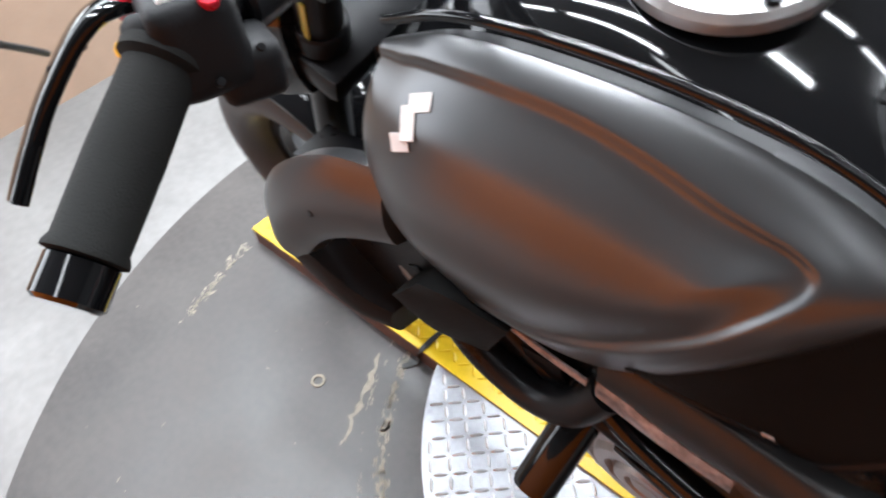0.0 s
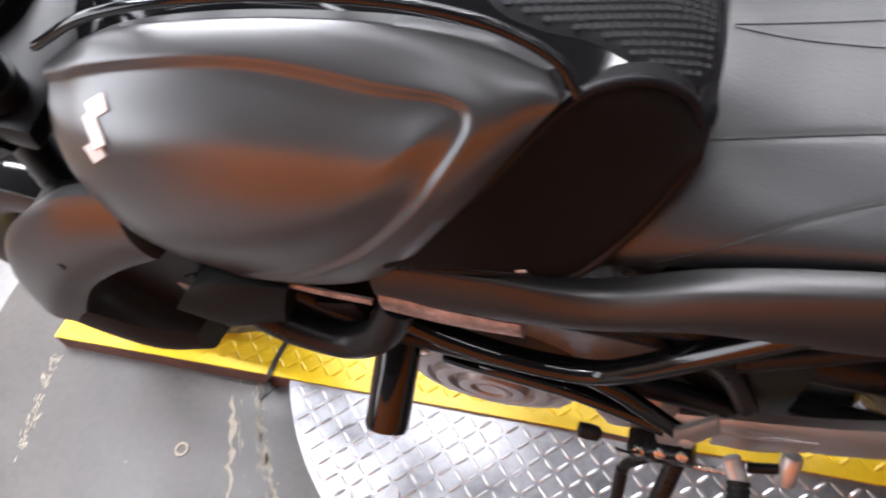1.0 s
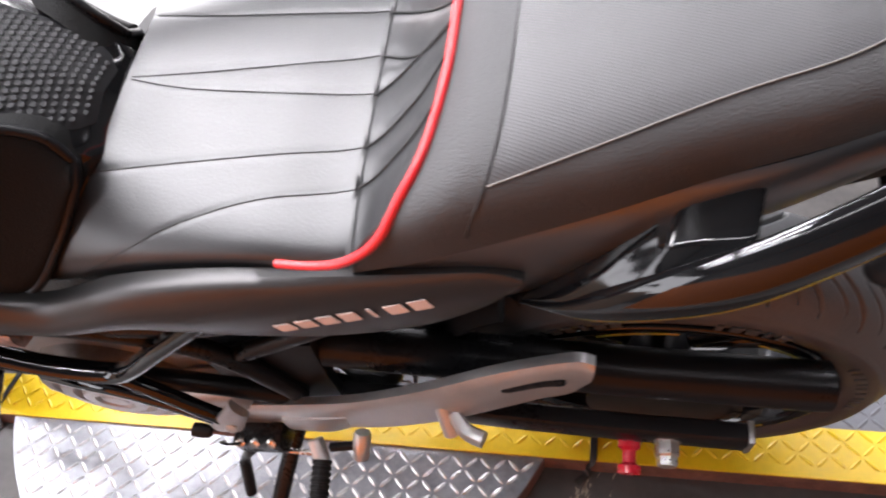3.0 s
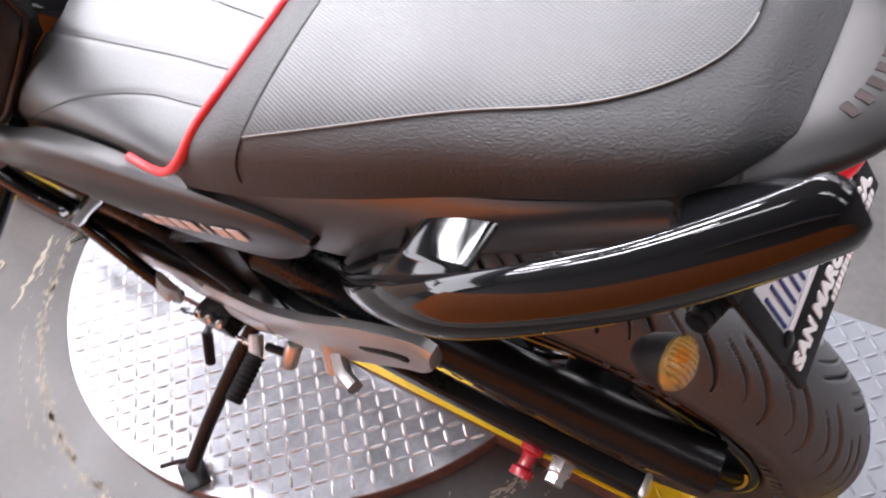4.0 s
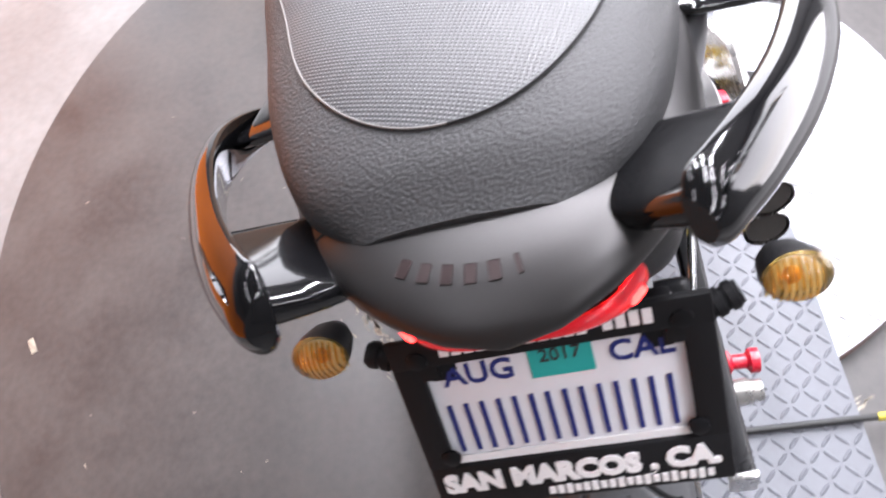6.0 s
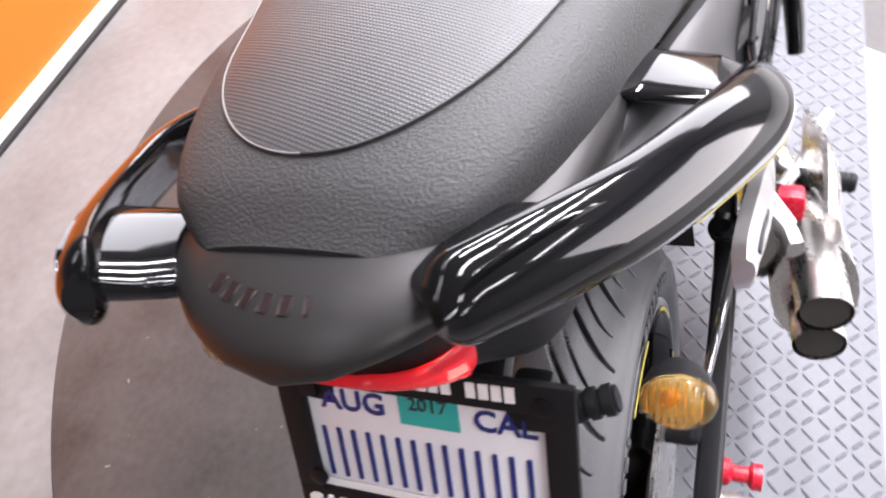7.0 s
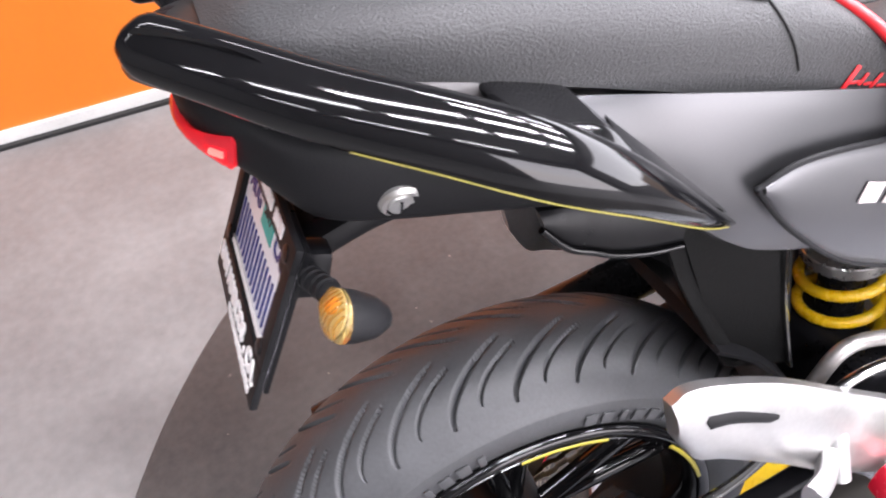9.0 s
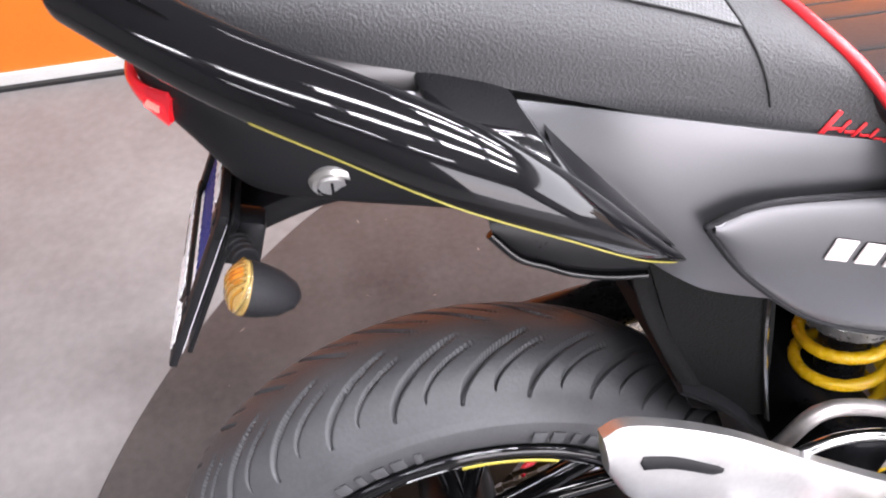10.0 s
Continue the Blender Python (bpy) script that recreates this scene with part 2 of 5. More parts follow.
def ribbon(top, bottom, bulge, normal, nu=40, nv=14, thick=0.006, roll=0.16, power=0.7):
    """A moulded panel between two edge curves, swelling along normal, with rolled edges and a back."""
    A, B = catmull(top, nu), catmull(bottom, nu)
    normal = Vector(normal).normalized()
    loops = []
    for i in range(nu + 1):
        u = i / nu
        h = bulge(u) if callable(bulge) else bulge
        row = []
        for j in range(nv + 1):
            v = j / nv
            p = A[i].lerp(B[i], v)
            row.append(p + normal * h * math.sin(math.pi * v) ** power)
        e0 = [A[i] - normal * thick]
        e1 = [B[i] - normal * thick]
        loops.append(e0 + row + e1)
    bm = bmesh.new()
    V = rings(bm, loops, closed=False)
    V0, V1 = V[0], V[-1]
    for R in (V0, V1):
        try:
            bm.faces.new(R)
        except ValueError:
            pass
    for a, b in zip(V, V[1:]):
        try:
            bm.faces.new((a[0], b[0], b[-1], a[-1]))
        except ValueError:
            pass
    bmesh.ops.remove_doubles(bm, verts=bm.verts, dist=1e-5)
    return bm


def on_skin(ob, p, n, lift=0.0006):
    """The place where a ray against n meets a mesh near p, and the skin's normal there."""
    from mathutils.bvhtree import BVHTree
    tree = BVHTree.FromPolygons([v.co.copy() for v in ob.data.vertices], [tuple(q.vertices) for q in ob.data.polygons])
    n = Vector(n).normalized()
    hit, nor, _, _ = tree.ray_cast(Vector(p) + n * 0.12, -n)
    if hit is None:
        return Vector(p), n
    if nor.dot(n) < 0:
        nor = -nor
    return hit + nor * lift, nor


def stuck(bm, ob, p, n, along, w, h, turn=0.0, thick=0.0012, lift=0.0008):
    """A thin plate of w x h laid on a mesh's skin at p, its width along a way."""
    c, nor = on_skin(ob, p, n, lift)
    x = Vector(along)
    x = (x - nor * x.dot(nor)).normalized()
    y = nor.cross(x)
    m = Matrix(((x.x, y.x, nor.x), (x.y, y.y, nor.y), (x.z, y.z, nor.z))).to_4x4() @ pose(0, 0, 0, 0, 0, turn)
    return box(c, (w, h, thick), m, bm=bm, bevel=0.0003, seg=1)


def mirrored(points):
    return [(p[0], -p[1], p[2]) for p in points]


def flat_letters(text, size, depth=0.0006, bold=0.0, width=1.0):
    """Lettering as a mesh that lies in its own xy plane."""
    cu = bpy.data.curves.new("lettering", 'FONT')
    cu.body, cu.size, cu.extrude, cu.offset = text, size, depth, bold
    cu.align_x = 'CENTER'
    cu.align_y = 'CENTER'
    cu.resolution_u = 3
    ob = bpy.data.objects.new("lettering", cu)
    scene.collection.objects.link(ob)
    me = bpy.data.meshes.new_from_object(ob.evaluated_get(bpy.context.evaluated_depsgraph_get()))
    bm = bmesh.new()
    bm.from_mesh(me)
    bmesh.ops.scale(bm, vec=(width, 1, 1), verts=bm.verts)
    bpy.data.objects.remove(ob)
    bpy.data.curves.remove(cu)
    bpy.data.meshes.remove(me)
    return bm


def thing(name, label, category, m=None, group=""):
    ob = new(name)
    ob.empty_display_size = 0.1
    if m is not None:
        ob.matrix_world = m
    return tagged(ob, label, category, group)


# ---------------------------------------------------------------- the room
def slab(name, lo, hi, mat, label, category):
    c = [(a + b) / 2 for a, b in zip(lo, hi)]
    ob = part(name, box(c, [b - a for a, b in zip(lo, hi)]), mat, smooth=False)
    return tagged(ob, label, category, kind="structure")


X0, X1, Y0, Y1, YW = -4.0, 4.6, -4.0, 4.2, 1.61
slab("floor", (X0, Y0, -0.2), (X1, Y1, -0.006), CONCRETE, "pale grey stained concrete showroom floor", "floor")
slab("wall_left", (X0, Y1, -0.2), (X1, Y1 + 0.15, CEILING), WALL_WHITE, "plain grey painted wall", "wall")
slab("wall_orange", (X0, YW, -0.006), (2.0, YW + 0.1, 1.15), WALL_ORANGE, "bright orange painted partition wall", "wall")
bm = bmesh.new()
for lo, hi in (((X0, -0.2), (DOOR[0], CEILING)), ((DOOR[1], -0.2), (X1, CEILING)), ((DOOR[0], DOOR[2]), (DOOR[1], CEILING)), ((DOOR[0], -0.2), (DOOR[1], -0.006))):
    box(((lo[0] + hi[0]) / 2, Y0 - 0.075, (lo[1] + hi[1]) / 2), (hi[0] - lo[0], 0.15, hi[1] - lo[1]), bm=bm)
tagged(part("wall_right", bm, WALL_WHITE, smooth=False), "plain grey painted wall with a wide open bay door", "wall", kind="structure")
bm = bmesh.new()
wy0, wy1, wz0, wz1 = WINDOW[0] - WINDOW[2] / 2, WINDOW[0] + WINDOW[2] / 2, WINDOW[1] - WINDOW[3] / 2, WINDOW[1] + WINDOW[3] / 2
for lo, hi in (((Y0 - 0.15, -0.2), (wy0, CEILING)), ((wy1, -0.2), (Y1 + 0.15, CEILING)), ((wy0, -0.2), (wy1, wz0)), ((wy0, wz1), (wy1, CEILING))):
    box((X1 + 0.075, (lo[0] + hi[0]) / 2, (lo[1] + hi[1]) / 2), (0.15, hi[0] - lo[0], hi[1] - lo[1]), bm=bm)
tagged(part("wall_front", bm, WALL_WHITE, smooth=False), "plain grey painted wall with a wide shop window", "wall", kind="structure")
slab("wall_back", (X0 - 0.15, Y0 - 0.15, -0.2), (X0, Y1 + 0.15, CEILING), WALL_WHITE, "plain grey painted wall", "wall")
slab("baseboard", (X0, YW - 0.014, -0.006), (2.0, YW, 0.035), SKIRTING, "narrow pale grey skirting under the orange wall", "baseboard")
# black strip laid in for the shadow gap at the skirting's foot
slab("trim", (X0, YW - 0.03, -0.006), (2.0, YW - 0.014, 0.004), CABLE, "thin black strip drawn for the shadow line along the skirting", "trim")
bm = bmesh.new()
box(((X0 + X1) / 2, (Y0 + Y1) / 2, CEILING + 0.1), (X1 - X0, Y1 - Y0, 0.2), bm=bm)
tagged(part("ceiling", bm, WALL_WHITE, smooth=False), "plain grey ceiling hung with tube lights", "ceiling", kind="structure")
for x, y, watts in TUBES:
    t = thing("ceiling_light", "white fluorescent tube fitting under the ceiling", "ceiling light", pose(x, y, CEILING), "ceiling lights")
    part("housing", box((0, 0, -0.045), (1.28, 0.14, 0.09), bevel=0.01), WALL_WHITE, t)
# tan cabinet by the front wall
slab("wall_panel", (2.74, -0.6, -0.006), (2.9, 1.5, 1.1), TAN, "plain tan boarded front of a low partition", "partition")

# ---------------------------------------------------------------- the turntable
CX, CY = 0.72, -0.12
table = thing("display_turntable", "round dark turntable with tread plate disc and yellow edged plank", "turntable", pose(CX, CY, 0))


def disc(r, z0, z1, bevel, mat, name, label="", seg=160):
    bm = turned((0, 0, z0), (0, 0, 1), [(0, r), (z1 - z0 - bevel, r), (z1 - z0, r - bevel)], seg)
    return part(name, bm, mat, table, label)


part("base_disc", turned((0, 0.0, -0.02), (0, 0, 1), [(0, 1.365), (0.016, 1.365), (0.02, 1.361)], 220), FLOOR_DARK, table, "dark worn rubber painted turntable top")
DISC_R, DISC_Z, PLANK_Z = 0.583, 0.038, 0.045
disc(DISC_R, 0.0, DISC_Z - 0.003, 0.002, RUST, "disc_edge", "rust brown steel rim")
disc(DISC_R - 0.001, DISC_Z - 0.003, DISC_Z, 0.001, TREAD_PLATE, "tread_disc", "bare shiny diamond tread plate")
PX0, PX1, PY0, PY1, BAND = -1.17, 1.11, -0.25, 0.235, 0.145
part("plank_edge", box(((PX0 + PX1) / 2, (PY0 + PY1) / 2, PLANK_Z / 2 - 0.002), (PX1 - PX0, PY1 - PY0, PLANK_Z - 0.004)), RUST, table, "rust brown steel plank edge", smooth=False)
part("plank_plate", box(((PX0 + PX1) / 2, (PY0 + BAND) / 2, PLANK_Z - 0.002), (PX1 - PX0, BAND - PY0, 0.004)), TREAD_GREY, table, "grey diamond tread plate", smooth=False)
part("yellow_band", box(((PX0 + PX1) / 2, (BAND + PY1) / 2, PLANK_Z - 0.002), (PX1 - PX0, PY1 - BAND, 0.0042)), TREAD_YELLOW, table, "yellow painted tread plate band", smooth=False)


def treads(name, inside, x0, x1, y0, y1, z, mat, pitch=0.0245, L=0.0142, W=0.0034, H=0.0021):
    """Raised lens-shaped bars in the two ways of tread plate."""
    V, F = [], []
    for i in range(int((x1 - x0) / pitch) + 1):
        for j in range(int((y1 - y0) / pitch) + 1):
            x, y = x0 + i * pitch, y0 + j * pitch
            if not inside(x, y):
                continue
            a = radians(45 if (i + j) % 2 else -45)
            c, s = math.cos(a), math.sin(a)
            k = len(V)
            for u, v, h in ((-L, 0, 0), (-L * 0.5, -W, 0), (L * 0.5, -W, 0), (L, 0, 0), (L * 0.5, W, 0), (-L * 0.5, W, 0), (-L * 0.6, 0, H), (L * 0.6, 0, H)):
                V.append((x + u * c - v * s, y + u * s + v * c, z + h))
            F += [(k, k + 1, k + 6), (k + 1, k + 2, k + 7, k + 6), (k + 2, k + 3, k + 7), (k + 3, k + 4, k + 7), (k + 4, k + 5, k + 6, k + 7), (k + 5, k, k + 6)]
    me = bpy.data.meshes.new(name)
    me.from_pydata(V, [], F)
    me.materials.append(mat)
    ob = new(name, me)
    ob.parent = table
    ob["kind"] = "stuff"
    return ob


treads("disc_tread", lambda x, y: x * x + y * y < (DISC_R - 0.015) ** 2 and not PY0 - 0.012 < y < PY1 + 0.012, -0.58, 0.58, -0.58, 0.58, DISC_Z, TREAD_BAR)
treads("plank_tread", lambda x, y: y < BAND - 0.012, PX0 + 0.015, PX1 - 0.015, PY0 + 0.015, PY1, PLANK_Z, TREAD_GREY)
treads("band_tread", lambda x, y: True, PX0 + 0.015, PX1 - 0.015, BAND + 0.012, PY1 - 0.01, PLANK_Z, TREAD_YELLOW)

# lock pin with a red handle at the disc's edge
pin = thing("lock_pin", "steel clamp with a red handle at the turntable disc", "clamp", pose(0.262, 0.335, 0))
part("clamp_body", box((0.008, -0.012, 0.018), (0.03, 0.03, 0.036), pose(0, 0, 0, 0, 0, 40), 0.004), BOLT, pin)
part("clamp_nut", turned((0.0, -0.03, 0.012), (-0.8, -0.6, 0), [(0, 0.011), (0.012, 0.011), (0.013, 0.006), (0.03, 0.006)], 6), BOLT, pin)
part("handle", rod((-0.03, -0.035, 0.014), (-0.11, -0.095, 0.014), 0.0075), RED_PLASTIC, pin, "red dipped handle")


def ties(x, reach):
    """A thin black strap over the yellow band."""
    s = thing("strap", "thin black strap laid over the yellow band", "strap", pose(x, 0, 0), "straps")
    part("webbing", sweep([(-0.02, -0.10, PLANK_Z + 0.004), (0.0, 0.05, PLANK_Z + 0.003), (0.003, 0.112, PLANK_Z + 0.003), (0.01, 0.119, 0.03), (0.012, 0.121, 0.004), (0.03, 0.12 + reach, 0.003)], (0.0012, 0.006), seg=8, n=30, power=4), CABLE, s)


ties(1.29, 0.03)
ties(0.10, 0.02)
bar = thing("strap_bar", "thin black rod lying across the tread plate", "rod", pose(0.07, 0, 0))
part("rod", rod((0, -0.05, PLANK_Z + 0.008), (0.03, -0.75, PLANK_Z + 0.012), 0.0055), CABLE, bar)
part("tape", rod((0.014, -0.39, PLANK_Z + 0.01), (0.018, -0.47, PLANK_Z + 0.0105), 0.0062), RIM_STRIPE, bar, "yellow tape")


def scuffs():
    """Pale scraped ring, short scratches and chips on the turntable paint."""
    rng = random.Random(4)
    V, F = [], []

    def strip(pts, w):
        k = len(V)
        for i, p in enumerate(pts):
            q = pts[min(i + 1, len(pts) - 1)]
            o = pts[max(i - 1, 0)]
            d = Vector((q[0] - o[0], q[1] - o[1])).normalized()
            h = w * (0.25 + rng.random()) * (0.3 if i in (0, len(pts) - 1) else 1)
            for sgn in (-1, 1):
                V.append((p[0] - d.y * h * sgn, p[1] + d.x * h * sgn, 0.0007))
        for i in range(len(pts) - 1):
            F.append((k + 2 * i, k + 2 * i + 1, k + 2 * i + 3, k + 2 * i + 2))

    for r, n, w in ((0.655, 620, 0.0036), (0.666, 300, 0.0024), (0.70, 150, 0.0016)):
        for _ in range(n):
            a, L = rng.uniform(-0.3, 3.6), rng.uniform(0.006, 0.035)
            rr = r + rng.gauss(0, 0.004)
            strip([(rr * math.cos(a + L * i / 4), rr * math.sin(a + L * i / 4) + rng.gauss(0, 0.001)) for i in range(5)], w * rng.uniform(0.3, 1))
    for x0, y0, x1, y1, w in ((0.60, 0.40, 0.66, 0.27, 0.006), (0.57, 0.47, 0.61, 0.38, 0.007)):
        strip([(x0 + (x1 - x0) * i / 8 + rng.gauss(0, 0.004), y0 + (y1 - y0) * i / 8 + rng.gauss(0, 0.004)) for i in range(9)], w)
    for _ in range(90):
        f = rng.random()
        x, y, b, L = 1.061 + 0.056 * f + rng.gauss(0, 0.005), 0.475 - 0.204 * f + rng.gauss(0, 0.008), rng.gauss(-1.3, 0.3), rng.uniform(0.004, 0.022)
        strip([(x + L * math.cos(b) * i / 3, y + L * math.sin(b) * i / 3) for i in range(4)], rng.uniform(0.0006, 0.0026))
    for _ in range(130):
        a, r = rng.uniform(0, 6.28), rng.uniform(0.6, 1.3)
        x, y, b, L = r * math.cos(a), r * math.sin(a), rng.uniform(0, 6.28), rng.uniform(0.002, 0.012)
        strip([(x + L * math.cos(b) * i / 3, y + L * math.sin(b) * i / 3 + rng.gauss(0, 0.001)) for i in range(4)], rng.uniform(0.0005, 0.0018))
    me = bpy.data.meshes.new("floor_scuffs")
    me.from_pydata(V, [], F)
    me.materials.append(SCRATCH)
    ob = new("floor_scuffs", me)
    ob.matrix_world = pose(CX, CY, 0)
    return tagged(ob, "pale scraped marks and chips in the dark paint", "scuff marks", kind="stuff")


scuffs()
ring = thing("washer", "small pale washer lying on the dark floor", "washer", pose(1.43, 0.28, 0.0))
part("ring", sweep([(0.012 * math.cos(a), 0.012 * math.sin(a), 0.002) for a in [k * math.pi / 6 for k in range(12)]], (0.0015, 0.003), seg=8, n=36, closed=True), SCRATCH, ring)
scrap = thing("paper_scrap", "small torn scrap of pale tape on the floor", "scrap", pose(0.36, 1.1, 0.0, 0, 0, 30))
part("paper", box((0, 0, 0.001), (0.035, 0.012, 0.0012), bevel=0.0004), SCRATCH, scrap)


# ---------------------------------------------------------------- the motorcycle, leaning on its side stand
# own axes: x ahead, y to its left, z up; the rear axle stands near x = 0
bike = thing("motorcycle", "black naked motorcycle with matte grey panels leaning on its side stand", "motorcycle", pose(0, 0, 0.0249, -11.234))
WX, WZ, TYRE_R = 0.02, 0.334, 0.311


def both(name, bm_left, mat, label="", smooth=True):
    """A part and its mirror image on the other side."""
    a = part(name, bm_left, mat, bike, label, smooth)
    bm = bmesh.new()
    bm.from_mesh(a.data)
    bmesh.ops.scale(bm, vec=(1, -1, 1), verts=bm.verts)
    bmesh.ops.reverse_faces(bm, faces=bm.faces)
    return a, part(name, bm, mat, bike, label, smooth)


# ---- seats
RIDER = dict(
    x=[(0, 0.541), (0.25, 0.472), (0.5, 0.375), (0.68, 0.296), (0.84, 0.25), (1, 0.212)],
    shear=[(0, 0.118), (0.25, 0.086), (0.5, 0.03), (0.68, 0.01), (0.84, 0.045), (1, 0.085)],
    w=[(0, 0.160), (0.25, 0.168), (0.5, 0.172), (0.68, 0.176), (0.85, 0.17), (1, 0.155)],
    yc=[(0, -0.026), (0.7, -0.026), (1, 0.0)],
    zt=[(0, 0.873), (0.25, 0.865), (0.5, 0.864), (0.68, 0.87), (0.84, 0.905), (1, 0.957)],
    zb=[(0, 0.758), (0.25, 0.790), (0.5, 0.824), (0.68, 0.831), (1, 0.838)],
    p=[(0, 0.78), (0.4, 0.6), (0.68, 0.52), (1, 0.5)])
PILLION = dict(
    x=[(0, 0.212), (0.12, 0.18), (0.35, 0.10), (0.6, 0.02), (0.8, -0.05), (0.93, -0.101), (1, -0.127)],
    shear=[(0, 0.085), (0.12, 0.045), (0.35, 0.015), (0.6, 0.01), (1, 0.0)],
    w=[(0, 0.155), (0.12, 0.147), (0.35, 0.132), (0.6, 0.115), (0.8, 0.099), (0.93, 0.078), (1, 0.05)],
    yc=[(0, 0.0), (0.12, 0.010), (0.35, 0.010), (0.6, 0.008), (0.8, 0.008), (1, 0.008)],
    zt=[(0, 0.957), (0.12, 0.975), (0.35, 0.991), (0.6, 1.0), (0.8, 1.004), (0.93, 0.999), (1, 0.985)],
    zb=[(0, 0.843), (0.12, 0.876), (0.35, 0.912), (0.6, 0.936), (0.8, 0.953), (1, 0.966)],
    p=[(0, 0.5), (1, 0.5)])


def seat_point(S, s, a, lift=0.0):
    """A point of a seat: s from front to back, a from -1 (right hem) over the top to 1 (left hem)."""
    q = abs(a)
    c = max(math.cos(q * math.pi / 2), 0.0)
    w, zt, zb = curve1(S["w"], s) + lift, curve1(S["zt"], s) + lift, curve1(S["zb"], s)
    y = math.copysign(w * math.sin(q * math.pi / 2) ** 0.9, a)
    z = zb + (zt - zb) * c ** curve1(S["p"], s)
    return Vector((curve1(S["x"], s) + curve1(S["shear"], s) * q ** 2.4, y + curve1(S["yc"], s), z))


def seat_skin(S, s0, s1, a0, a1, ns, na, lift=0.0, puff=None, base=True, caps=(0, -1)):
    bm = bmesh.new()
    loops = []
    for i in range(ns + 1):
        s = s0 + (s1 - s0) * i / ns
        row = []
        for j in range(na + 1):
            a = a0 + (a1 - a0) * j / na
            row.append(seat_point(S, s, a, lift + (puff(s, a) if puff else 0)))
        if base:
            row.append(Vector((row[-1].x, row[-1].y * 0.8, row[-1].z - 0.012)))
            row.insert(0, Vector((row[0].x, row[0].y * 0.8, row[0].z - 0.012)))
        loops.append(row)
    V = rings(bm, loops, closed=False)
    if base:
        for i in caps:
            bm.faces.new(V[i])
        for a, b in zip(V, V[1:]):
            bm.faces.new((a[0], b[0], b[-1], a[-1]))
    return bm


# seams: half distance from the seat's middle at the nose and at the cross seam
SEAMS = ((0.0, 0.022, 0.02), (0.095, 0.077, 0.02), (0.145, 0.116, 0.2))


def seam_a(y, s):
    """The place across the seat that lies y from its middle."""
    return 2 / math.pi * math.asin(min(0.999, (y / curve1(RIDER["w"], s)) ** (1 / 0.9)))


def seam_y(k, s):
    """How far out a seam runs: straight on the saddle, slanting inwards up the bolster; the outer one swings out to the nose."""
    f = min(1, s / 0.68)
    y = k[0] + (k[1] - k[0]) * (f if k[0] > 0 else f ** 0.8)
    if k[2] > 0.1:
        y += 0.03 * max(0.0, (0.5 - s) / 0.28) ** 1.6
    return y - 0.17 * max(0.0, s - 0.68)


def quilting(s, a):
    """Padding that dips along the seams."""
    y = curve1(RIDER["w"], s) * math.sin(abs(a) * math.pi / 2) ** 0.9
    h = 0.0
    for k in SEAMS:
        d = abs(y - seam_y(k, s))
        start = max(0.0, min(1.0, (s - k[2]) / 0.16)) if k[2] > 0.1 else 1.0
        h -= start * ((0.0007 if s < 0.68 else 0.003) * math.exp(-(d / (0.0035 if s < 0.68 else 0.009)) ** 2))
    h -= 0.0010 * math.exp(-((s - 0.68) / 0.007) ** 2)
    return h


seat = part("rider_seat", seat_skin(RIDER, 0, 1, -1, 1, 150, 150, puff=quilting, caps=(0,)), LEATHER, bike, "black stitched leather rider saddle")


def seam(S, pts, r=0.0006, name="seam", mat=THREAD, parent=None, lift=0.0005, puff=None):
    Q = [seat_point(S, min(max(p[0], 0), 1), p[1], lift + (puff(p[0], p[1]) if puff else 0)) for p in catmull([(s, a, 0) for s, a in pts], 12 * (len(pts) - 1))]
    return part(name, sweep(Q, r, seg=6, n=0), mat, parent)


for sgn in (-1, 1):
    for k in SEAMS:
        run = [k[2] + (0.68 - k[2]) * j / 5 for j in range(6)]
        seam(RIDER, [(s, sgn * seam_a(max(seam_y(k, s), 0.0005), s)) for s in run], parent=seat, puff=quilting)
        run = [0.68 + 0.3 * j / 4 for j in range(5)]
        seam(RIDER, [(s, sgn * seam_a(max(seam_y(k, s), 0.001), s)) for s in run], 0.0012, parent=seat, puff=quilting, lift=0.001)
seam(RIDER, [(0.70, -0.8), (0.685, -0.4), (0.68, 0.0), (0.685, 0.4), (0.70, 0.8)], 0.0009, parent=seat, puff=quilting)
# red piping between the two seats, running down and forward at both sides
pipe = [seat_point(RIDER, 1.0, a, 0.002) for a in (-0.65, -0.45, -0.2, 0, 0.2, 0.45, 0.65)]
L_end = [Vector((0.262, 0.156, 0.900)), Vector((0.291, 0.161, 0.876)), Vector((0.322, 0.159, 0.863)), Vector((0.355, 0.155, 0.857))]
pipe = [Vector((p.x, -p.y, p.z)) for p in reversed(L_end)] + pipe + L_end
part("piping", sweep(pipe, 0.0037, seg=10, n=110), RED, seat, "bright red piping")

pillion = part("pillion_seat", seat_skin(PILLION, 0.0, 1, -1, 1, 80, 90, caps=(-1,)), SUEDE, bike, "pebbled black vinyl pillion pad")


